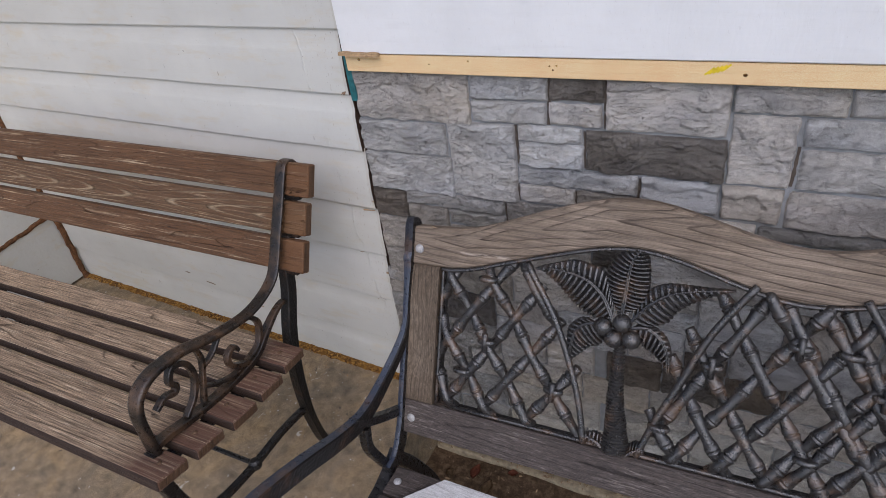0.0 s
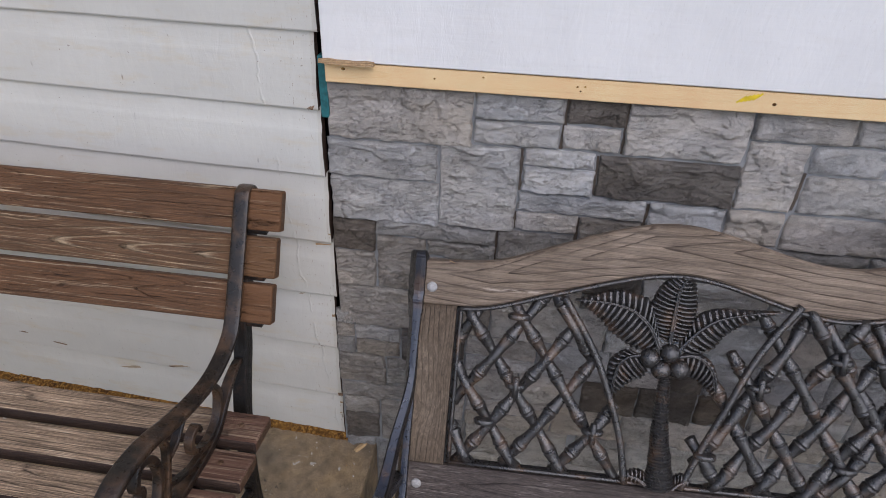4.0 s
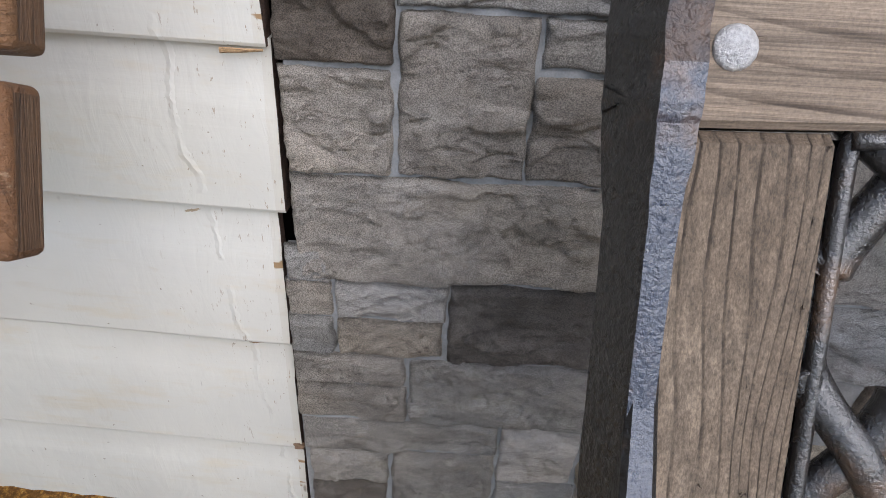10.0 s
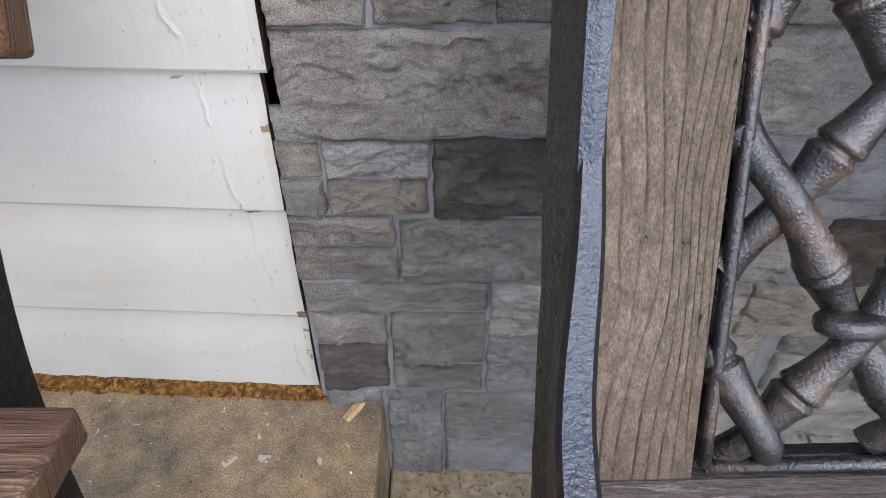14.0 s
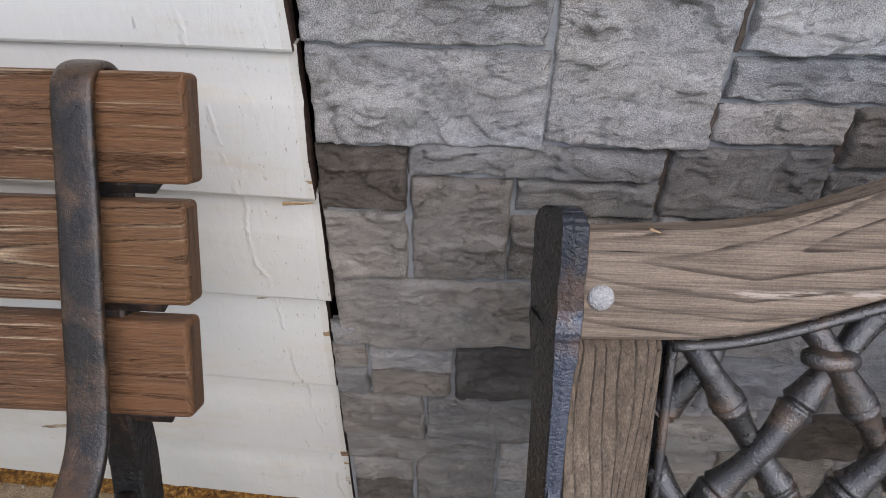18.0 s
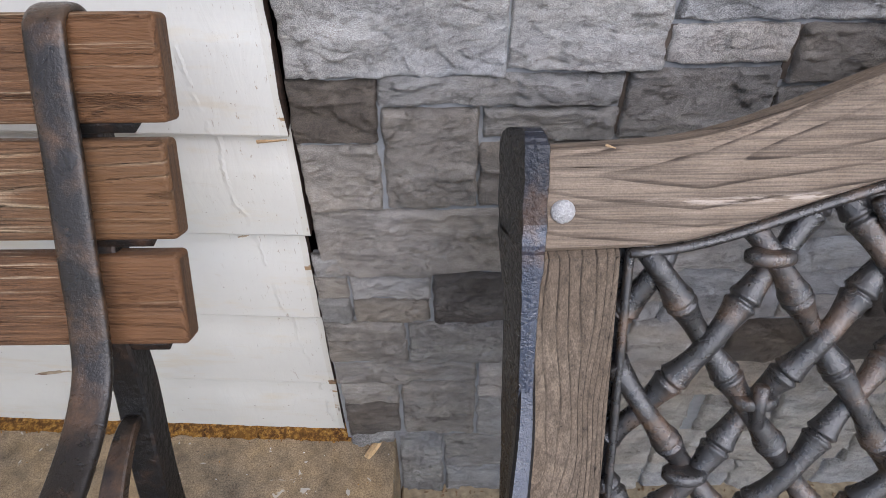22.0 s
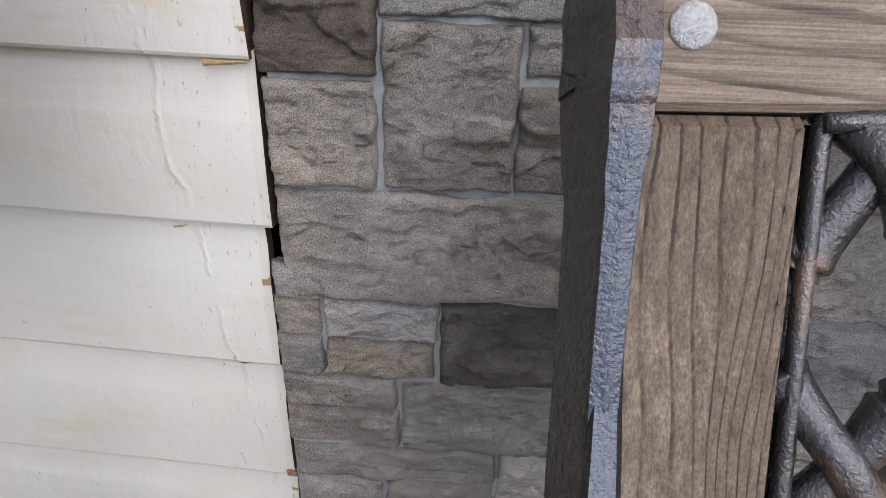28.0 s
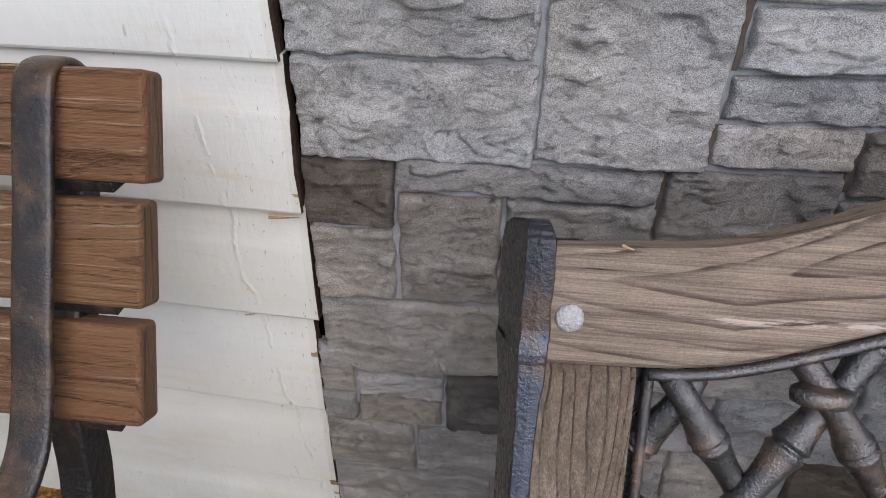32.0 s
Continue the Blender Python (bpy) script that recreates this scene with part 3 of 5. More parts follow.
def siding_board(i):
    z0, z1 = LAPS[i], LAPS[i + 1]
    h = z1 - z0
    prof = [(0.012, -0.003), (-0.006, -0.0005), (-0.0074, 0.0025), (-0.0066, 0.3 * h), (-0.0050, 0.64 * h), (-0.0036, 0.69 * h), (-0.0016, 0.74 * h), (-0.0002, 0.86 * h), (0.0012, 1.03 * h), (0.016, 1.03 * h), (0.016, -0.004)]
    bm = bmesh.new()
    rings = []
    xs = [-1.62 + (ENDS[i] + 1.612) * k / 40 for k in range(41)] + [ENDS[i]]
    for k, x in enumerate(xs):
        ring = []
        for y, z in prof:
            wob = 0.0012 * noise.noise(Vector((x * 5, i * 7.3, z * 9)))
            jag = 0.0025 * noise.noise(Vector((z * 60, i * 3.1, 0))) if k == 41 else 0
            ring.append(bm.verts.new((x + jag, siding_y(x, z0 + z) + y + wob, z0 + z + 0.001 * noise.noise(Vector((x * 4, i, 5))))))
        rings.append(ring)
    n = len(prof)
    for c, (r, q) in enumerate(zip(rings, rings[1:])):
        for k in range(n):
            face = bm.faces.new((r[k], r[(k + 1) % n], q[(k + 1) % n], q[k]))
            face.smooth = 2 <= k <= 7
            face.material_index = 1 if c >= 40 else 0
        for k in (0, 1, 2, 8, 9, 10):
            e = bm.edges.get((r[k], q[k]))
            if e:
                e.smooth = False
    bm.faces.new(rings[0])
    bm.faces.new(rings[-1][::-1]).material_index = 2
    part("siding_board", bm, [SIDING_PAINT, EDGE_PAINT, TORN_EDGE], siding)


for i in range(len(LAPS) - 1):
    siding_board(i)

def siding_front(x, z):
    """The painted face of the siding at a place."""
    for z0, z1 in zip(LAPS, LAPS[1:]):
        if z0 <= z < z1:
            t = (z - z0) / (z1 - z0)
            return siding_y(x, z) - spline_y(t)
    return siding_y(x, z) - 0.006


def spline_y(t):
    for (a, fa), (b, fb) in zip(SKIN, SKIN[1:]):
        if t <= b:
            return fa + (fb - fa) * (t - a) / (b - a)
    return 0.0


SKIN = ((0.0, 0.0074), (0.3, 0.0066), (0.64, 0.0050), (0.74, 0.0016), (0.86, 0.0002), (1.0, -0.001))


def scuff(x, z, w, h, slope, mat):
    """A smear of dirt or bare wood where the paint is rubbed off."""
    bm = bmesh.new()
    rim, top = [], []
    for k in range(22):
        a = 2 * math.pi * k / 22
        r = 1 + 0.9 * noise.noise(Vector((3 * math.cos(a) + x * 40, 3 * math.sin(a), z * 40)))
        px, pz = x + w * r * math.cos(a), z + h * r * math.sin(a) + slope * w * r * math.cos(a)
        rim.append(bm.verts.new((px, siding_front(px, pz) - 0.0012, pz)))
        top.append(bm.verts.new((px, siding_front(px, pz) + 0.004, pz)))
    bm.faces.new(rim)
    for k in range(22):
        bm.faces.new((rim[k], top[k], top[(k + 1) % 22], rim[(k + 1) % 22]))
    part("scuff_mark", bm, mat, siding, "rubbed brown mark in the paint")


for x, z, w, h, slope, bare in ((-0.792, 0.167, 0.018, 0.0016, -0.1, True), (-0.582, 0.117, 0.016, 0.0042, 0.15, False), (-0.612, 0.112, 0.014, 0.0022, 0.1, False), (-0.441, 0.156, 0.022, 0.0030, 0.2, False), (-0.465, 0.150, 0.012, 0.0022, 0.1, True), (-0.894, 0.188, 0.010, 0.0015, 0.0, True), (-0.004, 0.150, 0.005, 0.005, 0.0, True), (-0.035, 0.302, 0.008, 0.0012, 0.1, True), (-0.075, 0.455, 0.006, 0.0011, 0.2, False), (-0.012, 0.899, 0.006, 0.0045, 0.5, True)):
    scuff(x, z, w, h, slope, SCUFF_BARE if bare else SCUFF_DIRT)

# ---- stone panel wall ----
stone_wall = thing("wall_stone_panel", (0.9, 0.0, -0.185), "grey moulded faux stone wall panel below a pine strip", "wall", "", "structure")
bm = bmesh.new()
box(bm, 0.02, 2.4, 0.0042, 0.02, -0.186, 0.957)
box(bm, 0.006, 0.0198, 0.0046, 0.02, -0.018, 0.425)
part("mortar_sheet", bm, MORTAR, stone_wall, "pale grey moulded mortar joints")


def terrace(q, sharp):
    """Steps of broken stone: flats parted by steep little scarps."""
    f = math.floor(q)
    t = q - f
    return f + min(1.0, max(0.0, (t - 0.5) * sharp + 0.5))


def stone(x0, x1, z0, z1, kind="g", proud=0.0):
    x0, x1, z0, z1 = x0 - 0.0026, x1 + 0.0026, z0 - 0.0014, z1 + 0.0014
    w, h = x1 - x0, z1 - z0
    step = 0.0023 if x0 < 0.62 and z0 > 0.1 else 0.0029 if x0 < 0.82 else 0.006 if x0 < 1.2 else 0.02
    nx, nz = max(4, min(130, round(w / step))), max(3, min(80, round(h / step)))
    bm = bmesh.new()
    key = Vector((x0 * 13.7, z0 * 9.1, 3.0))
    grid = []
    for j in range(nz + 1):
        row = []
        for i in range(nx + 1):
            u, v = i / nx, j / nz
            edge = min(u * w, (1 - u) * w, v * h, (1 - v) * h)
            x = x0 + u * w + 0.0034 * noise.noise(Vector((v * h * 40, u * 2, 1)) + key) + 0.0012 * noise.noise(Vector((v * h * 160, u * 2, 4)) + key)
            z = z0 + v * h + 0.0026 * noise.noise(Vector((u * w * 28, v * 2, 8)) + key) + 0.001 * noise.noise(Vector((u * w * 150, v * 2, 6)) + key)
            p = Vector((x * 13, 0, z * 24)) + key
            warp = noise.noise(p * 2.3 + Vector((5, 1, 0))) * 0.35 + noise.noise(p * 6.1) * 0.16 + noise.noise(p * 15) * 0.07
            relief = 0.0042 * terrace(noise.noise(p * 0.9) * 1.8 + warp, 9.0) + 0.0022 * terrace(noise.noise(p * 2.1 + Vector((0, 3, 0))) * 1.7 + warp, 7.0)
            relief += 0.0028 * noise.noise(p * 1.1 + Vector((2, 2, 0))) + 0.0013 * noise.noise(p * 9.0) + 0.0008 * noise.noise(p * 21.0)
            relief = max(-0.004, relief * 1.15)
            lift = min(1.0, edge / 0.0042)
            lift = lift * (2 - lift)
            y = 0.0058 - lift * (0.0102 + proud + relief)
            row.append(bm.verts.new((x, y, z)))
        grid.append(row)
    for j in range(nz):
        for i in range(nx):
            bm.faces.new((grid[j][i], grid[j][i + 1], grid[j + 1][i + 1], grid[j + 1][i]))
    rim = [*grid[0], *[r[-1] for r in grid[1:]], *grid[-1][-2::-1], *[r[0] for r in grid[-2:0:-1]]]
    back = [bm.verts.new((v.co.x, 0.010, v.co.z)) for v in rim]
    for a in range(len(rim)):
        b = (a + 1) % len(rim)
        bm.faces.new((rim[a], back[a], back[b], rim[b]))
    bm.faces.new(back)
    part("stone", bm, {"g": STONE_GREY, "m": STONE_MID, "e": STONE_BEIGE, "l": STONE_LIGHT, "b": STONE_BROWN, "d": STONE_DARK}[kind], stone_wall, "", True)


# upper courses
stone(0.024, 0.292, 0.848, 0.954, "m")
stone(0.300, 0.455, 0.906, 0.954, "m")
stone(0.299, 0.450, 0.859, 0.901, "m")
stone(0.464, 0.562, 0.908, 0.954, "d")
stone(0.460, 0.558, 0.861, 0.903, "l")
stone(0.569, 0.772, 0.858, 0.954, "l")
stone(0.780, 0.940, 0.905, 0.954, "m")
stone(0.946, 1.16, 0.905, 0.954, "m")
stone(0.782, 0.878, 0.772, 0.900, "l")
stone(0.888, 1.01, 0.850, 0.900, "m")
stone(0.892, 1.09, 0.772, 0.845, "m")
stone(0.018, 0.228, 0.770, 0.842, "m")
stone(0.020, 0.232, 0.673, 0.765, "m")
stone(0.238, 0.384, 0.679, 0.851, "m")
stone(0.394, 0.520, 0.823, 0.855, "l")
stone(0.396, 0.524, 0.770, 0.818, "l", 0.003)
stone(0.532, 0.775, 0.770, 0.851, "d", 0.002)
stone(0.392, 0.628, 0.726, 0.764, "m")
stone(0.390, 0.506, 0.684, 0.721, "m")
stone(0.514, 0.626, 0.662, 0.720, "b")
stone(0.636, 0.772, 0.705, 0.764, "m")
stone(0.779, 0.874, 0.700, 0.765, "m")
stone(0.884, 1.10, 0.692, 0.766, "m")
stone(0.107, 0.350, 0.641, 0.673, "g")
stone(0.110, 0.208, 0.508, 0.636, "b")
stone(0.215, 0.350, 0.600, 0.636, "g")
stone(0.358, 0.504, 0.602, 0.677, "b")
stone(0.214, 0.352, 0.508, 0.594, "b")
stone(0.016, 0.103, 0.597, 0.668, "d")
stone(0.018, 0.101, 0.507, 0.591, "g")
stone(0.020, 0.350, 0.401, 0.502, "g")
stone(0.008, 0.046, 0.396, 0.428, "g")
# lower courses beside the siding
stone(0.007, 0.045, 0.355, 0.391, "g")
stone(0.006, 0.045, 0.310, 0.350, "g")
stone(0.053, 0.153, 0.355, 0.396, "m")
stone(0.052, 0.150, 0.311, 0.350, "g")
stone(0.159, 0.300, 0.306, 0.397, "d")
stone(0.006, 0.114, 0.269, 0.305, "g")
stone(0.006, 0.116, 0.217, 0.263, "b")
stone(0.123, 0.306, 0.216, 0.301, "g")
stone(0.009, 0.217, 0.170, 0.211, "b")
stone(0.014, 0.098, 0.114, 0.165, "g")
stone(0.106, 0.217, 0.076, 0.163, "b")
stone(0.224, 0.306, 0.129, 0.210, "l")
stone(0.014, 0.096, 0.026, 0.108, "d")
stone(0.105, 0.217, 0.024, 0.069, "b")
stone(0.225, 0.312, 0.025, 0.122, "g")
stone(0.014, 0.084, -0.017, 0.021, "g")
stone(0.094, 0.165, -0.182, 0.016, "g")
stone(0.172, 0.316, -0.079, 0.013, "g")
stone(0.173, 0.318, -0.182, -0.086, "g")


def course(z0, z1, x0, x1, seed, kinds):
    """A run of random stones, some split into two."""
    rnd = random.Random(seed)
    x = x0
    while x < x1 - 0.04:
        w = min(rnd.choice((0.09, 0.12, 0.16, 0.21, 0.25)), x1 - x)
        kind = rnd.choice(kinds)
        if z1 - z0 > 0.07 and rnd.random() < 0.4:
            m = z0 + (z1 - z0) * rnd.uniform(0.4, 0.6)
            stone(x, x + w - 0.007, z0, m - 0.003, kind)
            stone(x, x + w - 0.007, m + 0.003, z1, rnd.choice(kinds))
        else:
            stone(x, x + w - 0.007, z0, z1, kind)
        x += w


course(0.602, 0.656, 0.512, 2.38, 3, "mbmd")
course(0.662, 0.690, 0.636, 2.38, 4, "mbm")
course(0.508, 0.596, 0.360, 0.545, 5, "lml")
stone(0.545, 0.652, 0.545, 0.596, "d")
stone(0.545, 0.652, 0.508, 0.540, "g")
course(0.508, 0.596, 0.660, 2.38, 5, "lmll")
course(0.401, 0.502, 0.358, 2.38, 6, "lllm")
course(0.306, 0.396, 0.308, 2.38, 7, "mlld")
course(0.216, 0.301, 0.314, 0.580, 8, "lml")
stone(0.580, 0.700, 0.213, 0.300, "d")
stone(0.706, 0.828, 0.213, 0.302, "d")
course(0.216, 0.301, 0.836, 2.38, 8, "lmdl")
course(0.129, 0.210, 0.314, 2.38, 9, "leee")
course(0.024, 0.123, 0.320, 0.585, 10, "ee")
stone(0.588, 0.700, 0.020, 0.092, "e")
stone(0.588, 0.700, 0.098, 0.124, "g")
course(0.024, 0.123, 0.708, 2.38, 10, "elme")
course(-0.079, 0.017, 0.324, 2.38, 11, "eele")
course(-0.182, -0.086, 0.326, 2.38, 12, "mee")
course(0.696, 0.766, 1.107, 2.38, 13, "mdlm")
course(0.772, 0.899, 1.097, 2.38, 14, "lmb")
course(0.905, 0.954, 1.167, 2.38, 15, "mlb")



def dark_joint(x0, z0, x1, z1, w):
    """A joint painted dark brown, a little wavy, lying in the mortar."""
    bm = bmesh.new()
    rows = []
    for k in range(13):
        t = k / 12
        x, z = x0 + (x1 - x0) * t + 0.0015 * noise.noise(Vector((x0 * 90, t * 5, z0 * 70))), z0 + (z1 - z0) * t
        h = w * (0.75 + 0.5 * noise.noise(Vector((x0 * 50, t * 7, 4))))
        rows.append([bm.verts.new(c) for c in ((x - h, 0.0068, z), (x - h, 0.0031, z), (x + h, 0.0031, z), (x + h, 0.0068, z))])
    for r, q in zip(rows, rows[1:]):
        for k in range(3):
            bm.faces.new((r[k], r[k + 1], q[k + 1], q[k]))
    part("dark_joint", bm, DARK_JOINT, stone_wall, "dark brown painted joint")


for x0, z0, x1, z1, w in ((0.457, 0.858, 0.461, 0.953, 0.0042), (0.566, 0.858, 0.566, 0.953, 0.0036), (0.390, 0.768, 0.389, 0.853, 0.0034), (0.385, 0.682, 0.389, 0.722, 0.0046), (0.354, 0.603, 0.355, 0.676, 0.004), (0.509, 0.664, 0.510, 0.72, 0.0048), (0.508, 0.604, 0.508, 0.655, 0.004), (0.631, 0.708, 0.633, 0.762, 0.004), (0.5275, 0.772, 0.527, 0.85, 0.0032), (0.883, 0.775, 0.885, 0.85, 0.0034)):
    dark_joint(x0, z0, x1, z1, w)

# white boards above, pine strip
upper = thing("wall_upper_boards", (1.2, 0.0, 1.0), "smooth white painted boards above the stone panel", "wall", "", "structure")
for k, (z0, z1) in enumerate(((0.997, 1.25), (1.254, 1.52), (1.524, 1.8), (1.804, 2.05))):
    bm = bmesh.new()
    box(bm, 0.026 + 0.004 * k, 2.4, -0.024, 0.012, z0, z1, 0.002)
    part("board", bm, BOARD_PAINT, upper)
bm = bmesh.new()
box(bm, 0.028, 2.4, -0.020, 0.004, 0.9585, 0.9945, 0.0015)
strip = tagged(part("trim_pine_strip", bm, PINE), "new yellow pine batten above the stone panel", "trim", "", "structure")
bm = bmesh.new()
box(bm, 0.010, 0.0255, -0.004, 0.02, 0.885, 1.0, 0.001)
tagged(part("trim_teal_strip", bm, TEAL), "exposed teal painted edge strip", "trim", "", "structure")

# unseen ceiling added over the wall to hold off light from above
bm = bmesh.new()
box(bm, -6.0, 6.0, -0.6, 0.4, 2.11, 2.17)
tagged(part("ceiling", bm, BOARD_PAINT, None, "unseen white ceiling added to block overhead sky"), "", "ceiling", "", "structure")

# return wall at the far end
bm = bmesh.new()
box(bm, -1.75, -1.60, -2.2, 0.128, 0.012, 2.1)
tagged(part("wall_return", bm, SIDING_PAINT, None, "white painted return wall with a rusty seam"), "", "wall", "", "structure")

def rust_line(pts, r):
    bm = bmesh.new()
    fine = smooth_line(pts, 14)
    sweep(bm, [p + Vector((0.002 * noise.noise(p * 31), 0.008 * noise.noise(p * 17), 0.006 * noise.noise(p * 23 + Vector((3, 1, 2))))) for p in fine], lambda t: [(a * (1 + 0.6 * noise.noise(Vector((t * 30, a * 90, b * 90)))), b) for a, b in oval(r, r * 0.6, 8)], (0, 0.3, 1))
    tagged(part("trim_rust_line", bm, OLD_RUST, None, "rusty open seam in the painted wall corner"), "", "trim", "", "structure")


rust_line([(-1.596, 0.078, 0.0), (-1.594, 0.08, 0.15), (-1.596, 0.08, 0.3), (-1.597, 0.08, 0.5), (-1.597, 0.08, 0.9)], 0.012)
rust_line([(-1.60, 0.07, 0.305), (-1.60, -0.06, 0.295), (-1.60, -0.2, 0.285), (-1.60, -0.5, 0.27)], 0.009)

# ground
bm = bmesh.new()
vs = []


def ground_h(x, y):
    return -0.182 + 0.010 * noise.noise(Vector((x * 9, y * 9, 0))) + 0.006 * noise.noise(Vector((x * 31, y * 31, 2)))


xs = [-60, -20, -5, -2] + [0.05 + 0.04 * k for k in range(48)] + [3, 6, 20, 60]
ys = [-80, -20, -6, -2.5] + [-1.0 + 0.03 * k for k in range(36)] + [0.3, 10, 60]
for y in ys:
    vs.append([bm.verts.new((x, y, ground_h(x, y) if abs(x) < 3 and abs(y) < 3 else -0.182)) for x in xs])
for j in range(len(ys) - 1):
    for i in range(len(xs) - 1):
        bm.faces.new((vs[j][i], vs[j][i + 1], vs[j + 1][i + 1], vs[j + 1][i]))
tagged(part("ground", bm, SOIL, None, "dark soil strewn with dead leaf litter", True), "", "ground", "", "structure")
bm = bmesh.new()
box(bm, -6.0, 0.087, -5.0, 0.129, -0.26, 0.0, 0.004, 2)
tagged(part("floor_slab", bm, CONCRETE, None, "old stained concrete porch slab"), "", "floor", "", "structure")
bm = bmesh.new()
box(bm, 0.089, 2.5, -0.058, 0.12, -0.27, -0.166, 0.008, 3)
tagged(part("footing_ledge", bm, LEDGE, None, "pale rough concrete footing under the stone panel"), "", "footing", "", "structure")
# rusty seam under the siding
bm = bmesh.new()
line = []
for k in range(121):
    x = -1.6 + 1.61 * k / 120
    y = siding_y(x, 0) - 0.006
    n1, n2 = noise.noise(Vector((x * 30, 0, 0))), noise.noise(Vector((x * 45, 4, 0)))
    line.append([bm.verts.new(c) for c in ((x, y + 0.02, 0.016), (x, y - 0.004 + 0.003 * n1, 0.008 + 0.006 * n2), (x, y - 0.016 + 0.008 * n1, 0.004), (x, y - 0.022 + 0.01 * n2, 0.001), (x, y + 0.02, 0.001))])
for r, q in zip(line, line[1:]):
    for k in range(5):
        bm.faces.new((r[k], r[(k + 1) % 5], q[(k + 1) % 5], q[k]))
tagged(part("trim_rust_seam", bm, RUST, None, "crumbling rusty seam along the foot of the siding"), "", "trim", "", "structure")

# ---- slatted bench with brown stained slats ----
B1X0, B1X1 = -1.37, -0.031
slat_bench = thing("slatted_bench", (-0.68, -0.5, 0.0), "brown stained slatted garden bench with black iron arms", "bench")
LEAN1 = math.atan(0.46)


def slat(x0, x1, centre, w, t, tilt, name, mat, jit, dark_sides=False):
    """A rounded slat along x. centre: (y, z) of the front face's middle, tilt about x."""
    bm = bmesh.new()
    box(bm, x0, x1, 0.0, t, -w / 2, w / 2, 0.0042, 3)
    bmesh.ops.rotate(bm, verts=bm.verts, cent=(0, 0, 0), matrix=Matrix.Rotation(tilt, 3, "X"))
    bmesh.ops.translate(bm, verts=bm.verts, vec=(jit, centre[0], centre[1]))
    bm.normal_update()
    for f in bm.faces:
        flat_n = Matrix.Rotation(-tilt, 3, "X") @ f.normal
        f.smooth = max(abs(c) for c in flat_n) < 0.995
        if abs(f.normal.x) > 0.97:
            f.material_index = 1
        elif dark_sides:
            # sides and underside take the stain with gap shade in its colour
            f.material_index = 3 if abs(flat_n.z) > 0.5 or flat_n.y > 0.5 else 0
        elif abs(f.normal.x) < 0.2 and max(abs(c) for c in (Matrix.Rotation(-tilt, 3, "X") @ f.normal)) < 0.95 and f.calc_area() < 0.004:
            f.material_index = 2
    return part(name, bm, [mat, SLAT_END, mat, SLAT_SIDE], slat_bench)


for k in range(3):
    zc = 0.773 - 0.0765 * k
    slat(B1X0, B1X1, (-0.165 + (zc - 0.80) * 0.46, zc), 0.0725, 0.024, -LEAN1, "back_slat", SLAT_FIGURED if k == 1 else SLAT_BROWN, (0.014, 0.009, 0.006)[k])
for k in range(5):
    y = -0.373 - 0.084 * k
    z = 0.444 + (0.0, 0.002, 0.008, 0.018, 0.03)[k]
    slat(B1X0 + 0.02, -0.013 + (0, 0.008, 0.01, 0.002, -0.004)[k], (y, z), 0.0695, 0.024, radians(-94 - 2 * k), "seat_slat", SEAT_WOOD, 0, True)


